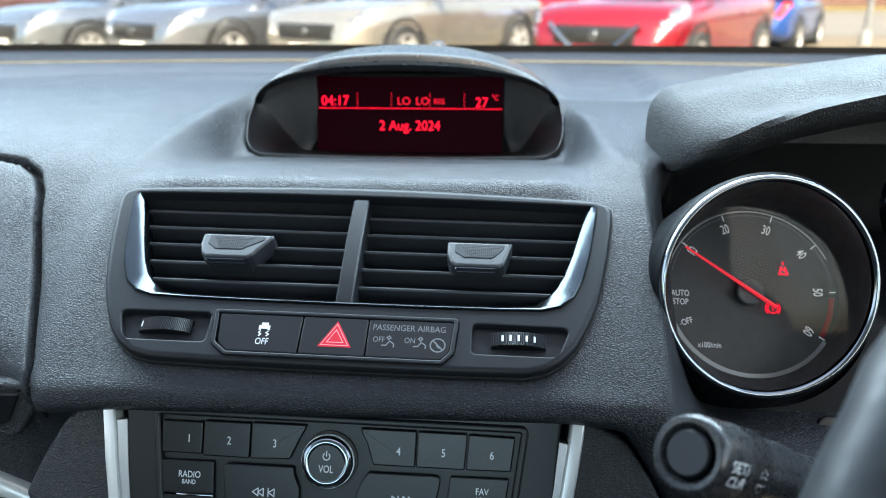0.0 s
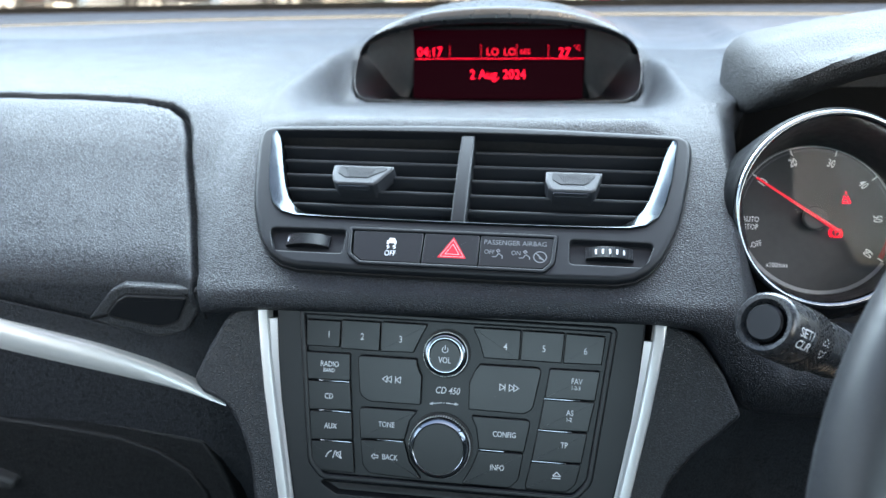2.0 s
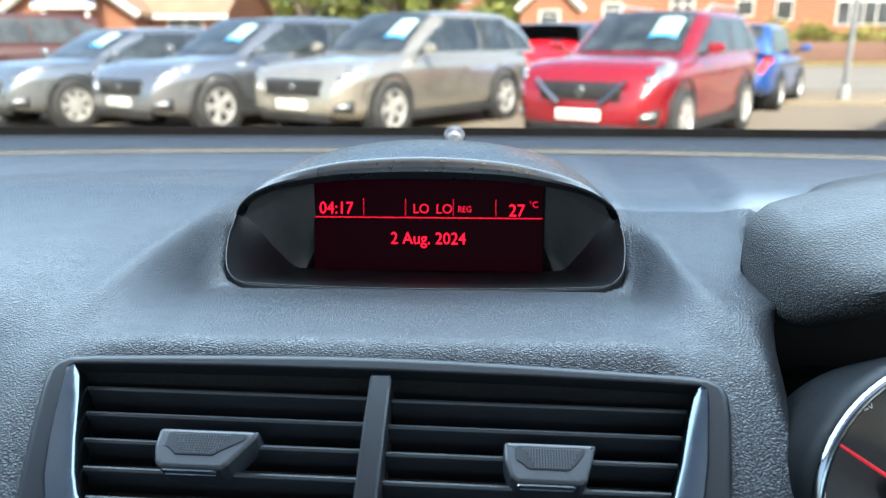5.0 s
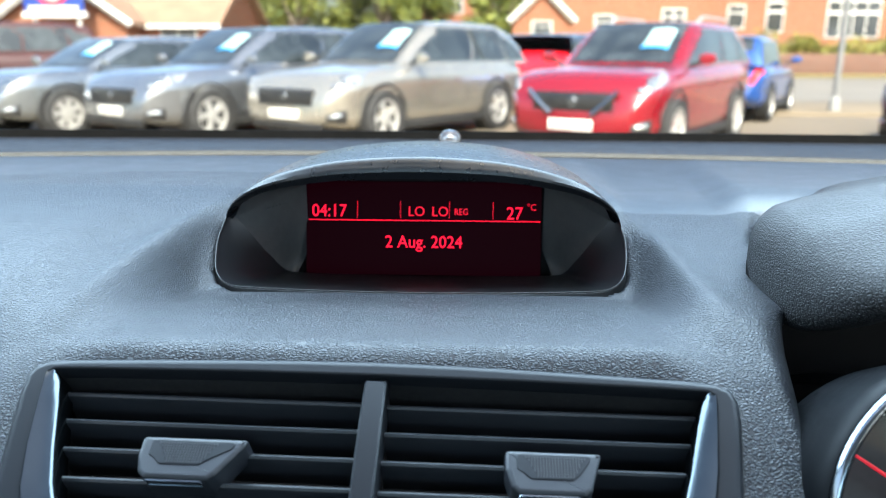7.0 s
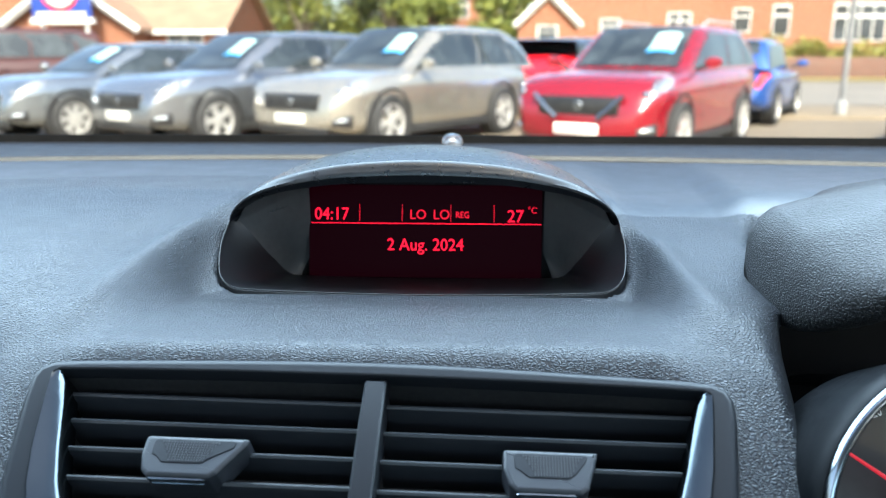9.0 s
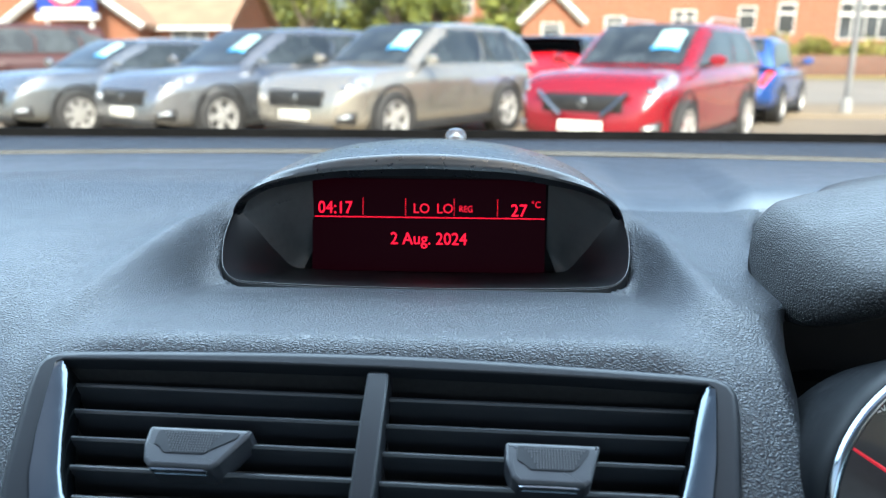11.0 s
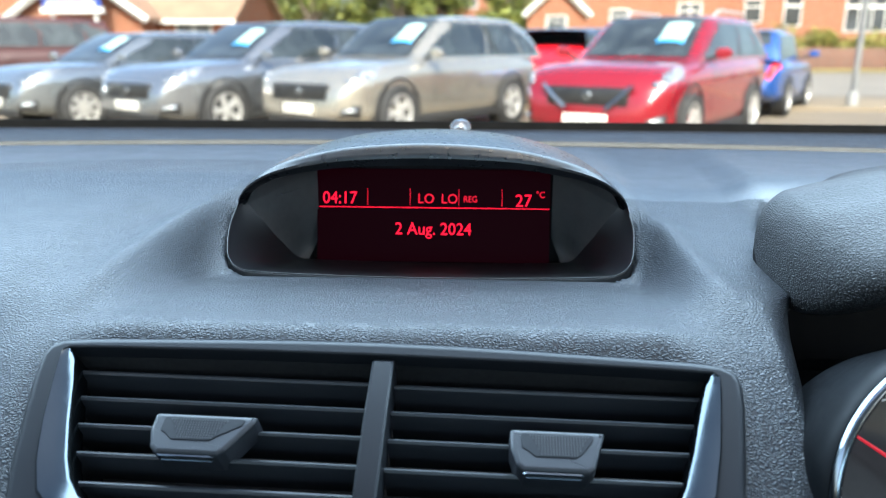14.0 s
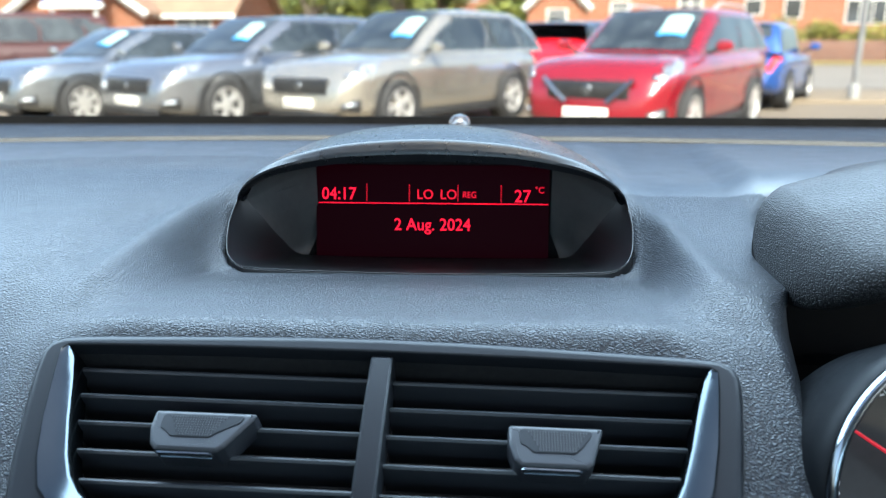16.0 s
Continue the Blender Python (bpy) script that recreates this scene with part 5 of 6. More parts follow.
def glovebox():
    root = thing("glovebox", "black glovebox lid below the silver trim", "glovebox")
    pts = [(-0.70, 0.955), (-0.45, 0.943), (-0.354, 0.935), (-0.29, 0.929), (-0.246, 0.923), (-0.218, 0.913), (-0.199, 0.899), (-0.188, 0.880), (-0.182, 0.85), (-0.182, 0.80), (-0.70, 0.80)]
    m = Matrix(((1, 0, 0, 0), (0, 0, -1, 0.394), (0, 1, 0, 0), (0, 0, 0, 1)))
    around = [(-0.70, 0.962), (-0.45, 0.951), (-0.354, 0.944), (-0.29, 0.939), (-0.228, 0.9304), (-0.1858, 0.9234), (-0.1755, 0.9043), (-0.168, 0.879), (-0.1646, 0.853), (-0.162, 0.80), (-0.70, 0.80)]
    part("surround", plate(around, -0.01, 0.004, 0.003), GLOVEP, root, "dark recess round the lid", m=m)
    part("lid", plate(pts, -0.008, 0.0062, 0.002), GLOVEP, root, m=m)
    hm = m @ pose(0, 0, 0.0072)
    part("handle", plate(rounded([(-0.52, 0.876), (-0.334, 0.876), (-0.331, 0.883), (-0.345, 0.889), (-0.52, 0.893)], 0.004, 3), -0.002, 0.007, 0.003), INNER, root, "dull metal handle", m=hm)
    part("handle_recess", plate(rounded([(-0.54, 0.870), (-0.36, 0.872), (-0.345, 0.90), (-0.37, 0.913), (-0.54, 0.918)], 0.006, 3), -0.003, 0.0005, 0.0003), VOID, root, m=hm)


glovebox()


# ---- car shell ----
LINING = plain("light grey headlining cloth", (0.42, 0.42, 0.41), (0.47, 0.47, 0.46), 60, 0.9)
TRIMGREY = plain("dark grey cabin trim", (0.035, 0.036, 0.038), (0.05, 0.05, 0.052), 20, 0.7)
BLACKFRIT = plain("black windscreen border", (0.002, 0.002, 0.002), (0.003, 0.003, 0.003), 20, 0.9, spec=0.1)


def cabin():
    part("roof_lining", box(-0.78, 0.77, -2.2, 0.18, 1.60, 1.62), LINING).data.name = "roof_lining"
    tagged(bpy.data.objects["roof_lining"], "light grey cloth headlining of the car", "ceiling", kind="structure")
    floor = part("cabin_floor", box(-0.78, 0.77, -2.2, 0.6, 0.36, 0.38), TRIMGREY)
    tagged(floor, "dark grey carpet floor of the car", "floor", kind="structure")
    back = part("wall_rear", box(-0.78, 0.77, -2.22, -2.2, 0.38, 1.60), TRIMGREY)
    tagged(back, "dark rear end of the cabin", "wall", kind="structure")
    for name, x in (("wall_left", -0.80), ("wall_right", 0.77)):
        bm = box(x, x + 0.03, -2.2, 0.95, 0.36, 1.10)
        box(x, x + 0.03, -2.2, -0.75, 1.10, 1.62, bm=bm)
        tagged(part(name, bm, TRIMGREY), "dark grey door trim of the car", "wall", kind="structure")
    for name, x in (("pillar_left", -0.77), ("pillar_right", 0.75)):
        bm = tube([(x, 0.95, 1.12), (x * 0.97, 0.55, 1.38), (x * 0.93, 0.15, 1.62)], 0.035, 10)
        tagged(part(name, bm, TRIMGREY), "dark grey windscreen pillar", "pillar", kind="structure")
    fire = part("wall_front", box(-0.78, 0.77, 0.93, 0.95, 0.36, 1.148), TRIMGREY)
    tagged(fire, "dark bulkhead below the windscreen", "wall", kind="structure")
    # black lower border of the windscreen, then the glass
    frit = []
    for x in np.linspace(-0.80, 0.80, 41):
        s = -0.035 * (x / 0.8) ** 2
        frit.append([(x, 0.858 + s, 1.1645), (x, 0.861 + s, 1.1785), (x, 0.875 + s, 1.1775), (x, 0.93 + s, 1.150)])
    tagged(part("windscreen_border", loft(frit, closed=False), BLACKFRIT), "black lower border of the windscreen", "trim", kind="structure")
    seal = []
    for x in np.linspace(-0.74, 0.74, 60):
        c = (x, 0.768 - 0.085 * (x / 0.7) ** 2, 1.1705 - 0.0024 * min(1.0, (x / 0.5) ** 2))
        seal.append([(c[0], c[1] + 0.0034 * math.cos(a), c[2] + 0.0030 * math.sin(a)) for a in (2 * math.pi * j / 8 for j in range(8))])
    tagged(part("seal", loft(seal), plain("beige rubber seal", (0.044, 0.042, 0.037), (0.054, 0.051, 0.045), 30, 0.7, spec=0.2)), "thin beige seal along the dash top", "trim", kind="structure")
    pane = []
    for x in np.linspace(-0.78, 0.78, 21):
        s = -0.035 * (x / 0.8) ** 2
        pane.append([(x, 0.872 + s, 1.178), (x * 0.97, 0.50 + s, 1.425), (x * 0.94, 0.18 + s, 1.60)])
    w = part("window_1", loft(pane, closed=False), SCREENGLASS)
    w.visible_shadow = False
    tagged(w, "clear curved car windscreen", "windscreen", kind="structure")


cabin()


# ---- outside: ground, road, parked cars, houses, trees ----
SLOPE = 0.0005


def gz(y):
    return SLOPE * y


def mottled(name, c1, c2, s1, s2, rough, b=0.3, dist=0.01):
    m = material(name, c1, rough)
    n, l, p = nodes_of(m)
    v = coords(n, l)
    big = noise_tex(n, l, v, s1, 6)
    small = noise_tex(n, l, v, s2, 4)
    mul = n.new("ShaderNodeMath")
    mul.operation = "MULTIPLY_ADD"
    mul.inputs[1].default_value = 0.35
    l.new(small, mul.inputs[0])
    l.new(big, mul.inputs[2])
    l.new(two_tone(n, l, mul.outputs[0], c1, c2, 0.4, 0.95), p.inputs["Base Color"])
    bump(n, l, p, small, b, dist)
    return m


TARMAC = mottled("pale worn tarmac", (0.125, 0.100, 0.070), (0.170, 0.140, 0.100), 0.4, 60, 0.85)
ROADM = mottled("grey road surface", (0.13, 0.118, 0.10), (0.18, 0.165, 0.14), 0.3, 50, 0.8)
PAVEM = mottled("sandy pavement", (0.15, 0.118, 0.078), (0.20, 0.158, 0.105), 0.8, 40, 0.85)
VERGE = mottled("dry yellow grass", (0.17, 0.14, 0.035), (0.25, 0.20, 0.05), 2, 80, 0.9)
ROOFT = mottled("brown roof tiles", (0.18, 0.11, 0.07), (0.27, 0.17, 0.11), 1.5, 20, 0.8)
FASCIA = plain("white painted boards", (0.50, 0.49, 0.46), (0.58, 0.57, 0.54), 3, 0.5)
PANE = plain("dark window glass", (0.02, 0.025, 0.03), (0.05, 0.06, 0.07), 0.6, 0.08)


def brick_material(name, c1, c2, mortar):
    m = material(name, c1, 0.85)
    n, l, p = nodes_of(m)
    c = n.new("ShaderNodeTexCoord")
    sep, com = n.new("ShaderNodeSeparateXYZ"), n.new("ShaderNodeCombineXYZ")
    add = n.new("ShaderNodeMath")
    l.new(c.outputs["Object"], sep.inputs[0])
    l.new(sep.outputs[0], add.inputs[0]), l.new(sep.outputs[1], add.inputs[1])
    l.new(add.outputs[0], com.inputs[0]), l.new(sep.outputs[2], com.inputs[1])
    b = n.new("ShaderNodeTexBrick")
    b.inputs["Scale"].default_value = 1.0
    b.inputs["Brick Width"].default_value, b.inputs["Row Height"].default_value, b.inputs["Mortar Size"].default_value = 0.225, 0.075, 0.010
    b.inputs["Color1"].default_value, b.inputs["Color2"].default_value, b.inputs["Mortar"].default_value = (*c1, 1), (*c2, 1), (*mortar, 1)
    l.new(com.outputs[0], b.inputs["Vector"])
    l.new(b.outputs["Color"], p.inputs["Base Color"])
    bump(n, l, p, b.outputs["Fac"], -0.4, 0.01)
    return m


BRICK = brick_material("orange red brick", (0.25, 0.072, 0.028), (0.18, 0.052, 0.022), (0.22, 0.15, 0.10))
BRICKD = brick_material("dark red brick", (0.10, 0.042, 0.026), (0.14, 0.058, 0.036), (0.12, 0.095, 0.08))


def terrain():
    def sheet(name, x0, x1, y0, y1, dz, mat, label, cat, nx=8, ny=24):
        bm = bmesh.new()
        rows = [[(x, y, gz(y) + dz) for x in np.linspace(x0, x1, nx)] for y in np.linspace(y0, y1, ny)]
        loft(rows, closed=False, bm=bm)
        return tagged(part(name, bm, mat), label, cat, kind="structure")
    sheet("ground", -600, 600, -300, 900, 0.0, TARMAC, "pale sunlit tarmac of the car park", "ground", 3, 3)
    sheet("pavement", -60, 60, 15.2, 17.2, 0.06, PAVEM, "sandy pavement along the car park", "pavement")
    bm = box(-60, 60, 15.0, 15.2, gz(15) - 0.05, gz(15) + 0.07, 0.01)
    tagged(part("kerb", bm, PAVEM), "low stone kerb", "kerb", kind="structure")
    sheet("road", -90, 90, 19.0, 33.0, 0.012, ROADM, "grey road beyond the car park", "road")
    sheet("verge", -90, 90, 35.0, 38.5, 0.03, VERGE, "dry yellow grass verge", "verge")


terrain()

# cars
TYRE = plain("black tyre rubber", (0.015, 0.015, 0.015), (0.03, 0.03, 0.03), 6, 0.8)
ALLOY = plain("silver alloy", (0.40, 0.395, 0.38), (0.50, 0.49, 0.47), 8, 0.35, 0.4)
ARCH = plain("black arch plastic", (0.012, 0.012, 0.012), (0.02, 0.02, 0.02), 6, 0.7)
CARGLASS = plain("dark tinted car glass", (0.010, 0.013, 0.015), (0.045, 0.055, 0.058), 2.6, 0.04, spec=0.8)
LAMPG = plain("clear headlamp", (0.28, 0.29, 0.29), (0.80, 0.80, 0.78), 11, 0.12, 0.75)
REARLAMP = plain("red tail lamp", (0.45, 0.01, 0.015), (0.6, 0.02, 0.03), 10, 0.15)
PLATEW = material("white number plate", (0.80, 0.79, 0.72), 0.4)
INK = material("black plate ink", (0.05, 0.05, 0.05), 0.5)
BOARD = plain("pale blue price board", (0.26, 0.42, 0.43), (0.36, 0.50, 0.48), 6, 0.5)
BOARDB = material("blue band of the board", (0.03, 0.30, 0.62), 0.5)
GRILLEB = plain("black grille", (0.010, 0.010, 0.011), (0.02, 0.02, 0.02), 10, 0.35)


def paint(name, c, metal=0.5, rough=0.26, coat=1.0):
    d = tuple(v * 0.86 for v in c)
    return plain(name, c, d, 0.7, rough, metal, coat=coat, rvar=0.01)


SILVERP = paint("pale silver metallic paint", (0.43, 0.40, 0.34), 0.7)
GREYP = paint("grey blue metallic paint", (0.26, 0.285, 0.305), 0.8)
GREYP2 = paint("mid grey metallic paint", (0.27, 0.285, 0.305), 0.8)
REDP = paint("deep red metallic paint", (0.27, 0.004, 0.014), 0.35)
BRIGHTRED = paint("bright red paint", (0.62, 0.008, 0.02), 0.0)
BLUEP = paint("bright blue metallic paint", (0.03, 0.10, 0.36), 0.5)
MAROON = paint("dark maroon paint", (0.040, 0.008, 0.008), 0.0, 0.5, 0.15)
DARKP = paint("near black paint", (0.012, 0.013, 0.015), 0.2)


def road_wheel(parent, x, y, r, spokes=5, side=1):
    w = part("wheel", lathe([(r * 0.66, -0.09), (r * 0.70, -0.105), (r * 0.93, -0.105), (r, -0.075), (r, 0.075), (r * 0.93, 0.105), (r * 0.70, 0.105), (r * 0.66, 0.09)], 36), TYRE, parent, "black tyre on an alloy wheel", m=pose(x, y, r, -90 * side))
    bm = lathe([(r * 0.68, 0.06), (r * 0.70, 0.098), (r * 0.64, 0.10), (r * 0.60, 0.06), (r * 0.60, 0.0)], 36)
    part("rim", bm, ALLOY, w, "silver alloy rim")
    part("hub_back", lathe([(r * 0.6, 0.01), (0, 0.01)], 24), ARCH, w)
    bm = lathe([(r * 0.17, 0.05), (r * 0.17, 0.085), (0, 0.09)], 20)
    for k in range(spokes):
        a = 2 * math.pi * k / spokes
        for da in (-0.14, 0.14):
            c, s = math.cos(a + da), math.sin(a + da)
            rr = r * 0.62
            t = Vector((-s, c, 0)) * r * 0.055
            p0, p1 = Vector((c * r * 0.12, s * r * 0.12, 0.075)), Vector((c * rr, s * rr, 0.085))
            q = [[p0 - t * 1.3, p0 + t * 1.3, p0 + t + Vector((0, 0, -0.04)), p0 - t + Vector((0, 0, -0.04))], [p1 - t, p1 + t, p1 + t + Vector((0, 0, -0.04)), p1 - t + Vector((0, 0, -0.04))]]
            loft(q, caps=True, bm=bm)
    part("spokes", bm, ALLOY, w)


def car(label, at, heading, L, W, H, body, belt=0.98, hood=0.92, cowl=0.22, roof0=0.02, roof1=-0.34, tail=-0.47, wheel_r=0.33, base=0.585, grille="bars", boards=1, rails=False, rear_end=False, spokes=5, boxy=False, roof_paint=None, group="parked cars"):
    """A parked car: x ahead, y to its left. Lengths along it are shares of L from the middle."""
    yaw = math.atan2(heading[1], heading[0])
    root = thing("car", label, "car", Matrix.Translation((at[0], at[1], gz(at[1]))) @ Matrix.Rotation(yaw, 4, "Z"), group)
    hw, gc = W / 2, 0.20
    xc, x0, x1, xt = cowl * L, roof0 * L, roof1 * L, tail * L
    nose = L / 2
    # lower body
    fr = 0.74 if not boxy else 0.85
    st = np.array([-0.5, -0.495, -0.47, -0.42, -0.32, -0.2, 0, 0.15, cowl, 0.32, 0.40, 0.45, 0.48, 0.495, 0.5]) * L
    kx = np.array([-0.5, -0.46, -0.36, cowl, 0.36, 0.45, 0.485, 0.5]) * L
    top = hermite(kx, [[belt - 0.30], [belt - 0.02], [belt + 0.01], [belt - 0.01], [hood], [hood - 0.07], [hood - 0.20], [hood - 0.36]], st)[:, 0]
    wid = hermite(np.array([-0.5, -0.47, -0.36, 0, 0.3, 0.42, 0.48, 0.5]) * L, [[hw * 0.76], [hw * 0.90], [hw * 0.98], [hw], [hw * 0.99], [hw * 0.96], [hw * 0.86], [hw * fr]], st)[:, 0]
    bot = hermite(np.array([-0.5, -0.42, 0, 0.42, 0.5]) * L, [[gc + 0.20], [gc + 0.06], [gc], [gc + 0.04], [gc + 0.12]], st)[:, 0]
    rows = []
    for x, t, w, b in zip(st, top, wid, bot):
        h = t - b
        half = [(0.0, b), (w * 0.8, b), (w * 0.93, b + h * 0.06), (w * 0.985, b + h * 0.25), (w * 0.965, b + h * 0.45), (w * 1.0, b + h * 0.68), (w * 0.985, b + h * 0.86), (w * 0.93, t - h * 0.045), (w * 0.84, t), (w * 0.5, t + 0.025), (0.0, t + 0.035)]
        full = [(x, y, z) for y, z in half] + [(x, -y, z) for y, z in reversed(half[1:-1])]
        rows.append(full)
    part("body", loft(rows, caps=True), body, root, sharp=60)
    hull = rows

    def skin(x, k, s, out):
        """A point on the body at x and section share k (0 below, 10 on top), lifted off it."""
        i = int(np.clip(np.searchsorted(st, x, "right") - 1, 0, len(st) - 2))
        a, j = (x - st[i]) / (st[i + 1] - st[i]), min(9, int(k))
        f = k - j
        p = [Vector(hull[i + d][j]) * (1 - f) + Vector(hull[i + d][j + 1]) * f for d in (0, 1)]
        q = p[0].lerp(p[1], a)
        ahead = min(1.0, max(0.0, abs(x) / L - 0.40) / 0.08)
        return (q.x + out * ahead * (1 if x > 0 else -1), s * (q.y + out), q.z + (out * 0.5 if k > 7 else 0))

    def patch(name, x0_, x1_, ka, kb, s, mat, out=0.008, label="", sweep=0.0, n=7):
        """A panel that follows the body; sweep sets its upper edge back."""
        rws = [[skin(min(st[-1] - 0.002, x - sweep * t), ka + (kb - ka) * t, s, out * (0.2 if u in (0, n) or t in (0, 1) else 1)) for t in np.linspace(0, 1, 5)] for u, x in enumerate(np.linspace(x0_, x1_, n + 1))]
        return part(name, loft(rws, closed=False), mat, root, label)
    # cabin
    gx = np.array([tail - 0.005, tail + 0.02, roof1 - 0.04, roof1, -0.15, roof0, (roof0 + cowl) / 2, cowl - 0.01, cowl + 0.02]) * L
    gt = [[belt + (0.3 if boxy else 0.02)], [belt + (H - belt) * (0.9 if boxy else 0.40)], [H - 0.06], [H - 0.025], [H], [H - 0.035], [(H + belt) / 2 + 0.02], [belt + 0.03], [belt - 0.04]]
    T = lambda x: float(hermite(gx, gt, [x])[0, 0])
    wb = hw * 0.90

    def side(x, k):
        """Point on the cabin's left side at height share k."""
        t = T(x)
        e = 1 - 0.10 * max(0, (x - x0) / (xc - x0)) if x > x0 else 1.0
        edge = max(t - 0.05, belt)
        wr = wb * e - (edge - belt) * (0.12 if boxy else 0.30)
        return wb * e + (wr - wb * e) * k, belt - 0.02 + (edge - belt + 0.02) * k, wr, t

    rows = []
    for x in np.concatenate([np.linspace(xt - 0.005 * L, x1, 9), np.linspace(x1, x0, 8)[1:], np.linspace(x0, xc + 0.02 * L, 10)[1:]]):
        y0, z0, wr, t = side(x, 0)
        y1, z1, _, _ = side(x, 1)
        half = [(y0, z0), ((y0 + y1) / 2 + 0.012, (z0 + z1) / 2), (y1, z1), (wr * 0.93, z1 + (t - z1) * 0.55), (wr * 0.75, t - (t - z1) * 0.12), (wr * 0.4, t), (0, t + 0.004)]
        rows.append([(x, y, z) for y, z in half] + [(x, -y, z) for y, z in reversed(half[:-1])])
    part("cabin", loft(rows, closed=False), roof_paint or body, root, sharp=60)
    # windscreen and rear window
    def crosswise(xa, xb, k, off):
        rws = []
        for x in np.linspace(xa, xb, 8):
            _, z1, wr, t = side(x, 1)
            row = []
            for q in np.linspace(-k, k, 13):
                a = abs(q)
                z = t + 0.004 if a < 0.4 else (t - (t - z1) * 0.12 * (a - 0.4) / 0.35 if a < 0.75 else t - (t - z1) * (0.12 + 0.33 * (a - 0.75) / 0.18))
                row.append((x + off[0], q * wr, z + off[1]))
            rws.append(row)
        return loft(rws, closed=False)
    ws = part("windscreen", crosswise(xc - 0.012 * L, x0 + 0.012 * L, 0.86, (0.008, 0.010)), CARGLASS, root, "dark reflecting windscreen")
    if not boxy:
        part("rear_window", crosswise(x1 - 0.03 * L, xt + 0.03 * L, 0.82, (-0.008, 0.010)), CARGLASS, root, "dark rear window")
    # side windows
    spans = [(0.0, 0.47), (0.49, 0.80), (0.82, 0.98)]
    for s in (1, -1):
        for a, b in spans:
            rws = []
            for k in np.linspace(0.08, 0.97, 7):
                zneed = belt + (H - belt) * k + 0.02
                fx = np.linspace(xc, x0, 40)
                front = next((x for x in fx if T(x) - 0.05 > zneed), x0)
                rxs = np.linspace(xt, x1, 40)
                rear = next((x for x in rxs if T(x) - 0.05 > zneed), x1)
                front -= 0.02 * L * (1 - k)
                xa, xb = front + (rear - front) * a, front + (rear - front) * b
                if a > 0:
                    mid = x0 * 0.45 + x1 * 0.55
                row = []
                for x in np.linspace(xa, xb, 8):
                    kk = min(0.97, (belt + (H - 0.09 - belt) * k - (belt - 0.02)) / max(0.02, (max(T(x) - 0.05, belt) - belt + 0.02)))
                    y, z, _, _ = side(x, max(0.05, kk))
                    row.append((x, s * (y + 0.016), z))
                rws.append(row)
            part("side_window", loft(rws, closed=False), CARGLASS, root, "dark side window")
    # sills, arches and wheels
    for s in (1, -1):
        part("sill", box(-base / 2 * L, base / 2 * L, s * hw * 0.95 - 0.03, s * hw * 0.95 + 0.03, gc - 0.01, gc + 0.10, 0.02), ARCH, root)
        for e in (1, -1):
            x = e * base / 2 * L + 0.02 * L
            part("wheel_arch", lathe([(wheel_r * 1.20, -0.2), (wheel_r * 1.20, 0.004), (wheel_r * 1.10, 0.010), (wheel_r * 1.08, -0.02), (0, -0.02)], 32), ARCH, root, m=pose(x, s * hw * 0.985, wheel_r + 0.02, -90 * s))
            road_wheel(root, x, s * (hw - 0.09), wheel_r, spokes, s)
        # door joints, handles and the dark lower cladding
        for q in (0.15, -0.09, -0.29):
            patch("door_joint", q * L - 0.006, q * L + 0.006, 2.0, 7.4, s, ARCH, 0.003, n=1)
        for q in (-0.04, -0.24):
            patch("door_handle", q * L - 0.10, q * L + 0.10, 5.3, 5.75, s, body, 0.022, n=3)
        mx = (cowl - 0.045) * L
        mir = part("mirror", lathe([(0, -0.085), (0.05, -0.075), (0.085, -0.03), (0.09, 0.02), (0.075, 0.06), (0, 0.07)], 20), body, root, m=pose(mx, s * (hw + 0.10), belt + 0.09) @ Matrix.Diagonal((0.7, 1.15, 0.75, 1)) @ Matrix.Rotation(radians(90), 4, "Y"))
        part("mirror_arm", tube([(mx, s * (hw - 0.1), belt + 0.01), (mx, s * (hw + 0.06), belt + 0.06)], 0.025, 8), ARCH, root)
        # lamps
        wide_lamp = grille == "vee"
        lamp = patch("headlamp", (0.385 if wide_lamp else 0.405) * L, 0.4965 * L, 5.9, 7.7, s, LAMPG, 0.010, "clear swept-back headlamp", 0.05 * L)
        for q, k in ((0.455, 6.7), (0.478, 6.9)):
            bm = bmesh.new()
            bmesh.ops.create_uvsphere(bm, u_segments=12, v_segments=8, radius=0.05)
            part("reflector", bm, CHROME, lamp, "bright round reflector", m=Matrix.Translation(skin(q * L, k, s, -0.012)))
        patch("tail_lamp", -0.497 * L, -0.43 * L, 6.0, 8.0, s, REARLAMP, 0.010, "red tail lamp")
        patch("lamp_recess", 0.45 * L, 0.4975 * L, 2.2, 3.6, s, ARCH, 0.006)
        patch("fog_lamp", 0.462 * L, 0.493 * L, 2.9, 3.4, s, LAMPG, 0.012)
    # front: grille, lower intake, plate
    gw = hw * 0.53
    part("grille", box(nose - 0.10, nose + 0.012, -gw, gw, hood - 0.43, hood - 0.22, 0.035), GRILLEB, root, "black grille")
    if grille == "bars":
        for k in range(5):
            zz = hood - 0.41 + k * 0.040
            part("grille_bar", box(nose, nose + 0.02, -gw * 0.92, gw * 0.92, zz, zz + 0.009), CHROME, root)
    else:
        for s in (1, -1):
            part("grille_trim", tube([(nose + 0.01, s * gw * 1.08, hood - 0.20), (nose + 0.025, s * gw * 0.78, hood - 0.34), (nose + 0.025, s * gw * 0.50, hood - 0.45)], 0.028, 8), CHROME, root, "chrome grille trim")
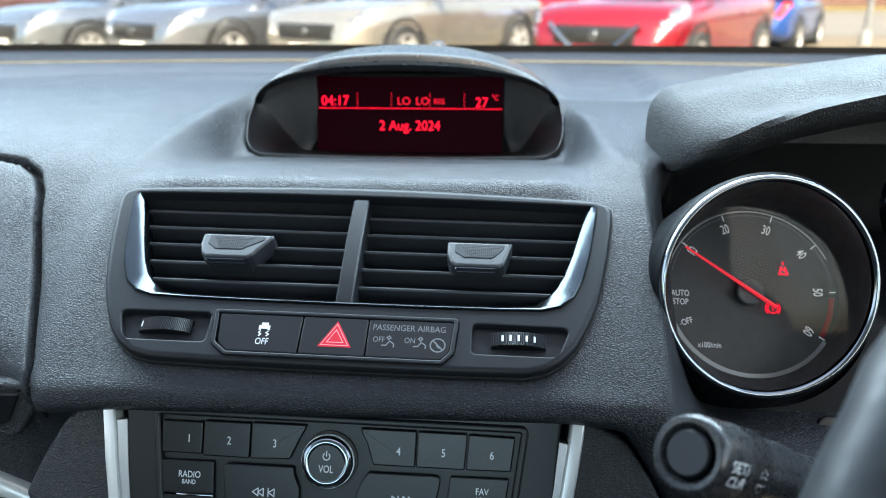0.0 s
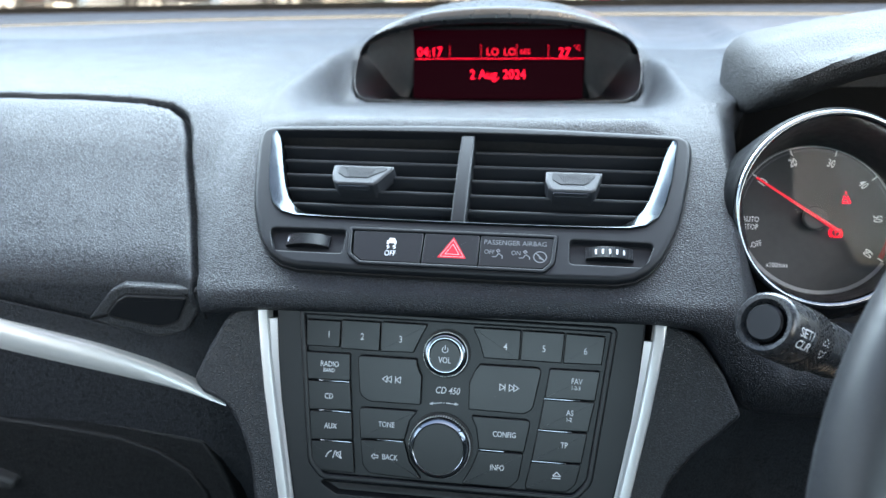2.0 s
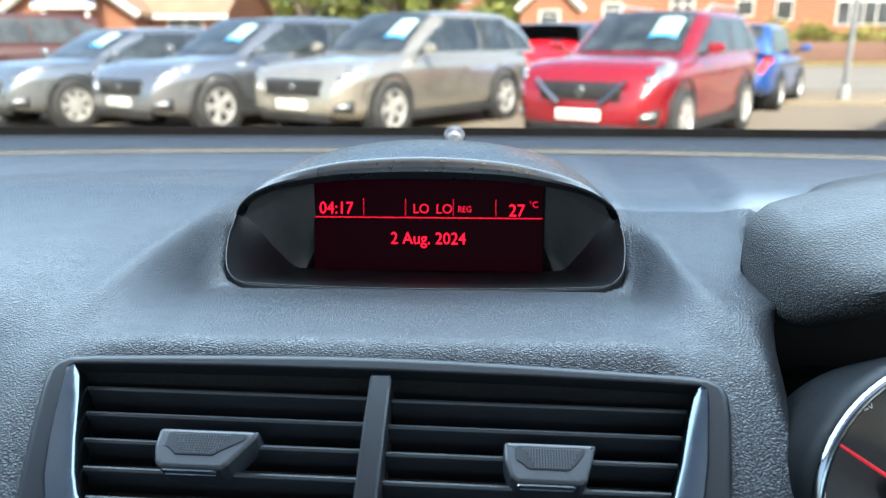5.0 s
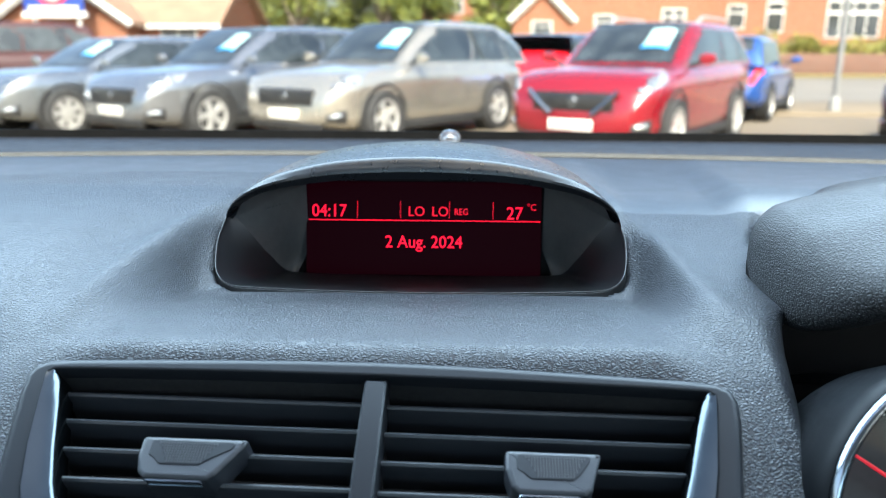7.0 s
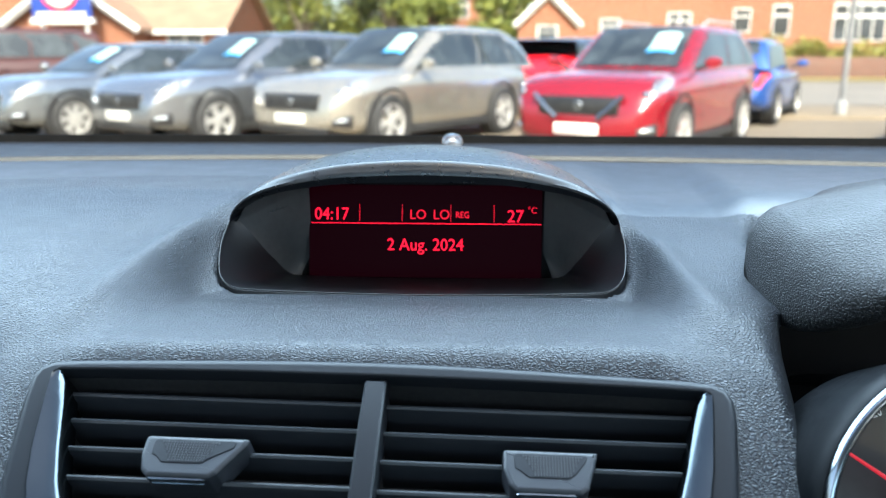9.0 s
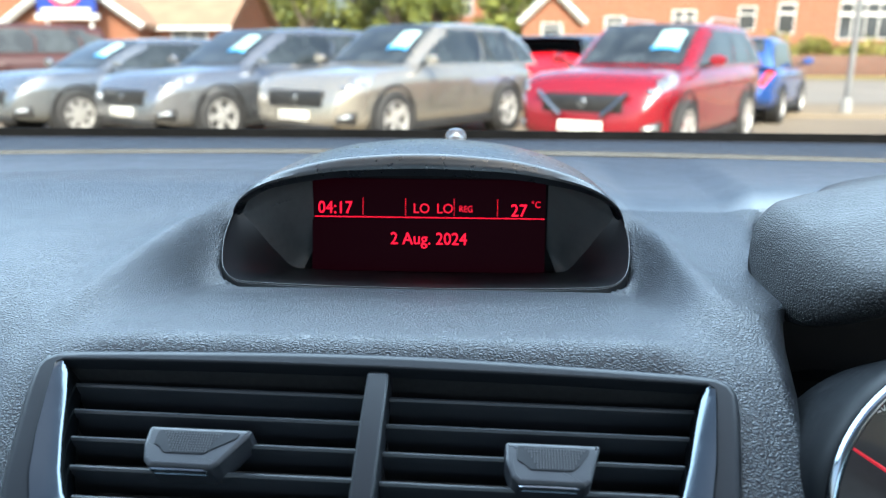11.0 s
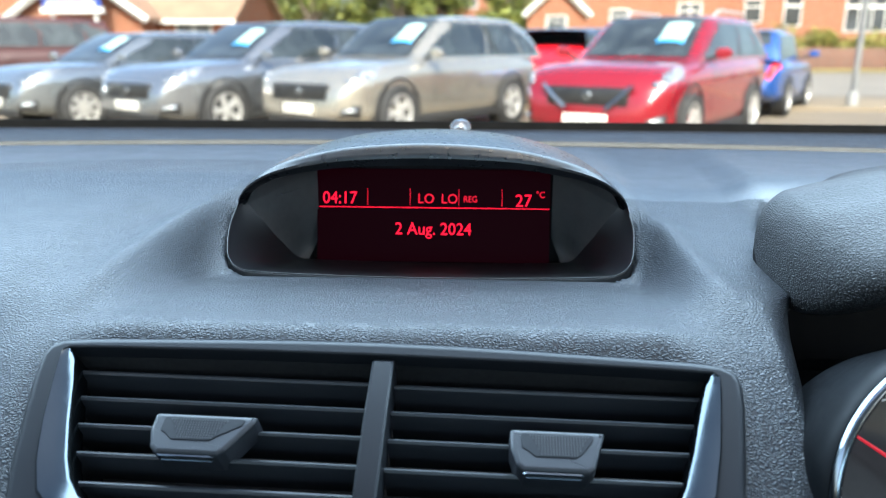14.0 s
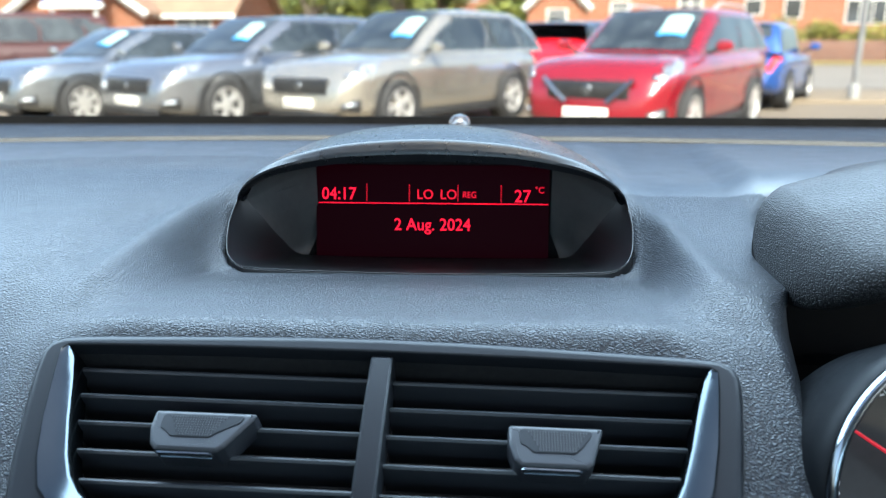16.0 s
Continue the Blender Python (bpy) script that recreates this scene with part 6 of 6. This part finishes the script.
    part("badge", lathe([(0, 0.012), (0.05, 0.010), (0.06, 0.0)], 20), CHROME, root, "plain round badge", m=pose(nose + 0.020, 0, hood - 0.32, 0, 90))
    part("intake", box(nose - 0.10, nose + 0.004, -hw * 0.66, hw * 0.66, 0.22, 0.35, 0.03), GRILLEB, root)
    for fx, name in ((nose + 0.03, "front_plate"), (-nose - 0.03, "rear_plate")):
        zz = 0.43 if fx > 0 else 0.72
        pl = part(name, box(fx - 0.008, fx + 0.008, -0.26, 0.26, zz - 0.056, zz + 0.056, 0.004), PLATEW, root, "white number plate with plain dark bars")
        bm = bmesh.new()
        for k in range(7):
            yy = -0.20 + k * 0.066 + (0.02 if k > 3 else 0)
            e = 0.0085 if fx > 0 else -0.0085
            box(fx + e - 0.001, fx + e + 0.001, yy - 0.018, yy + 0.018, zz - 0.035, zz + 0.035, bm=bm)
        part("plate_bars", bm, INK, pl)
    # price boards behind the glass
    if boards:
        b = part("price_board", crosswise(xc - 0.075 * L, xc - 0.075 * L - 0.32, 1.0, (0.016, 0.018)), BOARD, root, "pale blue price board")
        me = b.data
        for v in me.vertices:
            v.co.y = v.co.y * 0.27 + hw * 0.36
        b2 = part("board_band", crosswise(xc - 0.065 * L, xc - 0.075 * L, 1.0, (0.018, 0.020)), BOARDB, root)
        for v in b2.data.vertices:
            v.co.y = v.co.y * 0.27 + hw * 0.36
    if rails:
        for s in (1, -1):
            part("roof_rail", tube([(x0 - 0.05 * L, s * hw * 0.62, H - 0.04), (x0 - 0.10 * L, s * hw * 0.64, H + 0.045), (x1 + 0.02 * L, s * hw * 0.64, H + 0.035), (x1 - 0.03 * L, s * hw * 0.62, H - 0.05)], 0.018, 8), ALLOY, root, "silver roof rail")
    return root


CARDIR = (-0.56, -0.83)
car("pale silver parked crossover car with dark glass", (-1.0, 11.75), CARDIR, 4.63, 1.89, 1.62, SILVERP, belt=1.02, hood=0.96, wheel_r=0.36, tail=-0.485, roof1=-0.33)
car("grey parked estate car with a black grille", (-3.36, 12.12), CARDIR, 4.70, 1.87, 1.55, GREYP2, belt=0.99, hood=0.94, wheel_r=0.35, tail=-0.49, roof1=-0.38)
car("blue-grey parked hatchback car", (-5.62, 12.5), CARDIR, 4.37, 1.80, 1.40, GREYP, belt=0.93, hood=0.90, wheel_r=0.33, spokes=7, tail=-0.47)
car("deep red parked crossover car with roof rails", (2.34, 10.5), (-0.54, -0.84), 4.38, 1.84, 1.59, REDP, belt=1.04, hood=1.00, wheel_r=0.36, grille="vee", rails=True)
car("bright blue parked hatchback seen from behind", (5.12, 15.2), (0.50, 0.866), 3.7, 1.68, 1.48, BLUEP, belt=0.95, hood=0.90, wheel_r=0.31, boards=0)
car("bright red parked car standing tail-on behind the silver one", (2.35, 16.4), (0.56, 0.83), 4.4, 1.80, 1.52, BRIGHTRED, belt=1.16, hood=1.00, boards=0, boxy=True, roof_paint=DARKP)
car("red parked car behind the grey ones", (-4.6, 17.6), (-0.56, -0.83), 4.2, 1.78, 1.66, BRIGHTRED, belt=1.06, hood=1.02, boards=0)
car("maroon boxy off-road car with an upright cabin", (-9.6, 15.2), (-0.80, -0.60), 4.1, 1.79, 1.70, MAROON, belt=1.12, hood=1.05, cowl=0.16, roof0=0.10, roof1=-0.40, tail=-0.49, wheel_r=0.38, boxy=True, boards=0)
car("near black parked car at the edge of the lot", (7.0, 10.3), (-0.75, -0.66), 4.3, 1.80, 1.48, DARKP, boards=0)


def gable_house(label, x0, x1, y0, y1, eave, ridge, brick, roof, along="x", windows=(), z0=None, over=0.35):
    """A brick house with a pitched roof; windows are (x, z, width, height) on its near face."""
    z0 = gz(y0) if z0 is None else z0
    root = thing("house", label, "house")
    bm = box(x0, x1, y0, y1, z0 - 0.3, eave)
    part("wall", bm, brick, root)
    if along == "x":
        ym = (y0 + y1) / 2
        sec = [(y0 - over, eave - 0.12), (ym, ridge), (y1 + over, eave - 0.12), (y1 + over, eave + 0.06), (ym, ridge + 0.18), (y0 - over, eave + 0.06)]
        part("roof", loft([[(x, y, z) for y, z in sec] for x in (x0 - over, x1 + over)], caps=True), roof, root, "tiled roof")
        gab = [(y0, eave), (y1, eave), (ym, ridge)]
        for xa in (x0 + 0.02, x1 - 0.12):
            part("gable", loft([[(xa, y, z) for y, z in gab], [(xa + 0.1, y, z) for y, z in gab]], caps=True), brick, root)
        part("gutter", box(x0 - over, x1 + over, y0 - over - 0.08, y0 - over, eave - 0.14, eave + 0.02), FASCIA, root, "white gutter board")
    else:
        xm = (x0 + x1) / 2
        sec = [(x0 - over, eave - 0.15), (xm, ridge), (x1 + over, eave - 0.15), (x1 + over, eave + 0.03), (xm, ridge + 0.18), (x0 - over, eave + 0.03)]
        part("roof", loft([[(x, y, z) for x, z in sec] for y in (y0 - over, y1 + over)], caps=True), roof, root, "tiled roof")
        gab = [(x0, eave), (x1, eave), (xm, ridge)]
        part("gable", loft([[(x, y0, z) for x, z in gab], [(x, y0 + 0.2, z) for x, z in gab]], caps=True), brick, root)
        for s, xe in ((1, x0 - over), (-1, x1 + over)):
            part("bargeboard", tube([(xe, y0 - over - 0.06, eave - 0.10), (xm, y0 - over - 0.06, ridge + 0.06)], 0.15, 4), FASCIA, root, "white bargeboard")
    for wx, wz, ww, wh in windows:
        fr = part("window", box(wx - ww / 2, wx + ww / 2, y0 - 0.06, y0 + 0.04, wz - wh / 2, wz + wh / 2), FASCIA, root, "white framed window")
        n = max(1, round(ww / 0.7))
        for k in range(n):
            a = wx - ww / 2 + 0.07 + k * (ww - 0.07) / n
            for zz, hh in ((wz - wh / 2 + 0.07, wh * 0.58), (wz + wh / 2 - wh * 0.30, wh * 0.24)):
                part("pane", box(a, a + (ww - 0.07) / n - 0.07, y0 - 0.075, y0 - 0.062, zz, zz + hh), PANE, fr)
    return root


gable_house("orange brick bungalow with a brown tiled roof", -18.2, -11.0, 34.0, 42.0, 2.15, 4.4, BRICK, ROOFT, "x", [(-12.6, 1.55, 1.6, 0.9)])
gable_house("orange brick gabled porch wing with white bargeboards", -19.6, -14.2, 32.5, 35.0, 2.2, 4.1, BRICK, ROOFT, "y")
gable_house("orange brick house with white framed windows", 3.6, 12.0, 41.0, 49.0, 5.2, 8.0, BRICK, ROOFT, "x", [(6.9, 2.35, 1.0, 1.1), (10.4, 2.6, 1.2, 1.2)])
gable_house("small brick gable with a white bargeboard", 2.1, 4.9, 38.5, 41.0, 2.55, 3.9, BRICK, ROOFT, "y", [(3.5, 2.05, 1.0, 0.9)], over=0.2)
gable_house("orange brick terraced house with a white bay window", 13.2, 27.0, 46.0, 54.0, 6.0, 9.0, BRICK, ROOFT, "x", [(15.2, 3.0, 1.0, 1.3), (17.4, 3.0, 1.0, 1.7), (15.2, 5.0, 1.0, 1.2), (17.4, 5.0, 1.0, 1.2), (21.8, 2.9, 3.0, 2.1)])
gable_house("pale orange house beyond the trees", -4.0, 1.6, 60.0, 70.0, 5.5, 8.0, BRICK, ROOFT, "x", [(-1.2, 4.4, 1.4, 1.4)])
gable_house("long orange brick terrace far behind", -60.0, -20.0, 62.0, 72.0, 6.0, 9.0, BRICK, ROOFT, "x")

# garden wall and hedge across the road
w = part("garden_wall", box(12.5, 60, 38.6, 38.9, gz(38) - 0.2, gz(38) + 1.0, 0.02), BRICKD)
tagged(w, "dark red brick garden wall along the road", "wall")

LEAF = material("sunlit leaves", (0.09, 0.13, 0.025), 0.6)
_n, _l, _p = nodes_of(LEAF)
_oi = _n.new("ShaderNodeNewGeometry")
_l.new(two_tone(_n, _l, _oi.outputs["Random Per Island"], (0.045, 0.075, 0.015), (0.20, 0.21, 0.035), 0.0, 1.0), _p.inputs["Base Color"])
_p.inputs["Subsurface Weight"].default_value = 0.0
HEDGE = material("yellow green hedge leaves", (0.25, 0.25, 0.05), 0.6)
_n, _l, _p = nodes_of(HEDGE)
_oi = _n.new("ShaderNodeNewGeometry")
_l.new(two_tone(_n, _l, _oi.outputs["Random Per Island"], (0.07, 0.08, 0.012), (0.26, 0.24, 0.045), 0.0, 1.0), _p.inputs["Base Color"])
BARK = mottled("grey brown bark", (0.09, 0.07, 0.05), (0.16, 0.13, 0.10), 4, 40, 0.9)


def leaves(name, centres, n, size, mat, rng):
    """Many small leaf clumps scattered in lobes (x, y, z, radius)."""
    c = np.array(centres)
    pick = rng.integers(0, len(c), n)
    d = rng.normal(size=(n, 3))
    d /= np.linalg.norm(d, axis=1)[:, None]
    r = c[pick, 3:4] * rng.uniform(0.45, 1.08, (n, 1))
    p = c[pick, :3] + d * r
    u = rng.normal(size=(n, 3))
    u /= np.linalg.norm(u, axis=1)[:, None]
    v = np.cross(u, d + rng.normal(size=(n, 3)) * 0.4)
    v /= np.linalg.norm(v, axis=1)[:, None]
    s = size * rng.uniform(0.5, 1.3, (n, 1))
    quad = np.stack([p - u * s, p - v * s * 0.55, p + u * s, p + v * s * 0.55], 1).reshape(-1, 3)
    me = bpy.data.meshes.new(name)
    me.from_pydata(quad.tolist(), [], np.arange(n * 4).reshape(n, 4).tolist())
    me.materials.append(mat)
    return new(name, me)


def tree(x, y, height, spread_r, seed, n=5000):
    rng = np.random.default_rng(seed)
    z0 = gz(y)
    root = thing("tree", "leafy green tree in full summer leaf", "tree", group="trees beyond the road")
    part("trunk", tube([(x, y, z0 - 0.1), (x + 0.1, y, z0 + height * 0.25), (x, y + 0.1, z0 + height * 0.5)], [0.25, 0.18, 0.10], 10), BARK, root)
    lobes = []
    for k in range(14):
        a, h = rng.uniform(0, 6.28), rng.uniform(0.22, 0.9)
        rr = spread_r * math.sqrt(max(0.1, 1 - (2 * h - 1.1) ** 2)) * rng.uniform(0.3, 0.85)
        px, py, pz = x + math.cos(a) * rr, y + math.sin(a) * rr, z0 + h * height
        lobes.append((px, py, pz, spread_r * rng.uniform(0.28, 0.5)))
        part("limb", tube([(x, y, z0 + height * 0.25), ((x + px) / 2, (y + py) / 2, z0 + height * (0.2 + h * 0.35)), (px, py, pz)], [0.09, 0.05, 0.02], 6), BARK, root)
    crown = leaves("crown", lobes, n, 0.16, LEAF, rng)
    crown.parent = root


for k, (x, y, h, r) in enumerate(((-9.6, 44, 7.5, 2.6), (-6.8, 46, 8.0, 2.8), (-4.6, 43, 7.0, 2.4), (-2.4, 45, 7.5, 2.5), (1.2, 40, 6.5, 1.7), (2.4, 52, 8, 2.0), (-12.5, 52, 9, 3.0), (12.4, 55, 9, 1.6))):
    tree(x, y, h, r, 30 + k)
rng = np.random.default_rng(5)
hedge = leaves("hedge", [(x, 39.8 + rng.uniform(-0.3, 0.3), gz(39) + rng.uniform(0.9, 1.5), rng.uniform(0.45, 0.75)) for x in np.arange(12.6, 34, 0.5)], 9000, 0.12, HEDGE, rng)
tagged(hedge, "yellow green hedge behind the garden wall", "hedge", kind="stuff")


def lamp_post():
    root = thing("sign_post", "tall pale grey metal post by the road", "post")
    x, y = 7.22, 15.6
    part("pole", tube([(x, y, gz(y)), (x, y, 6.0)], 0.055, 16), plain("galvanised steel", (0.15, 0.155, 0.155), (0.20, 0.20, 0.195), 4, 0.5, 0.2), root)
    part("foot", lathe([(0.11, 0), (0.11, 0.25), (0.08, 0.32), (0.06, 0.34)], 20), plain("grey post foot", (0.20, 0.20, 0.19), (0.25, 0.25, 0.24), 4, 0.6), root, m=Matrix.Translation((x, y, gz(y))))


lamp_post()


def pole_sign():
    root = thing("roadside_sign", "blue sign board with a red and white disc on posts", "sign")
    x0, x1, y = -17.6, -15.2, 31.0
    part("board", box(x0, x1, y, y + 0.12, 2.55, 4.6, 0.02), material("deep blue sign paint", (0.02, 0.05, 0.25), 0.4), root)
    part("frame", box(x0 - 0.08, x1 + 0.08, y - 0.03, y + 0.15, 2.35, 2.56), FASCIA, root, "white lower panel")
    part("legend_bar", box(x0 + 0.2, x1 - 0.2, y - 0.05, y - 0.04, 2.62, 2.78), FASCIA, root, "pale band of small writing")
    m = pose((x0 + x1) / 2, y - 0.02, 3.62, 90)
    part("disc", lathe([(0.80, 0), (0.80, 0.03), (0, 0.03)], 40), FASCIA, root, "white disc", m=m)
    part("disc_ring", lathe([(0.80, 0.03), (0.80, 0.04), (0.64, 0.04), (0.64, 0.03)], 40), material("red sign paint", (0.55, 0.02, 0.04), 0.4), root, "red ring", m=m)
    for x in (x0 + 0.3, x1 - 0.3):
        part("post", box(x - 0.06, x + 0.06, y + 0.13, y + 0.25, gz(y), 2.6), FASCIA, root)


pole_sign()
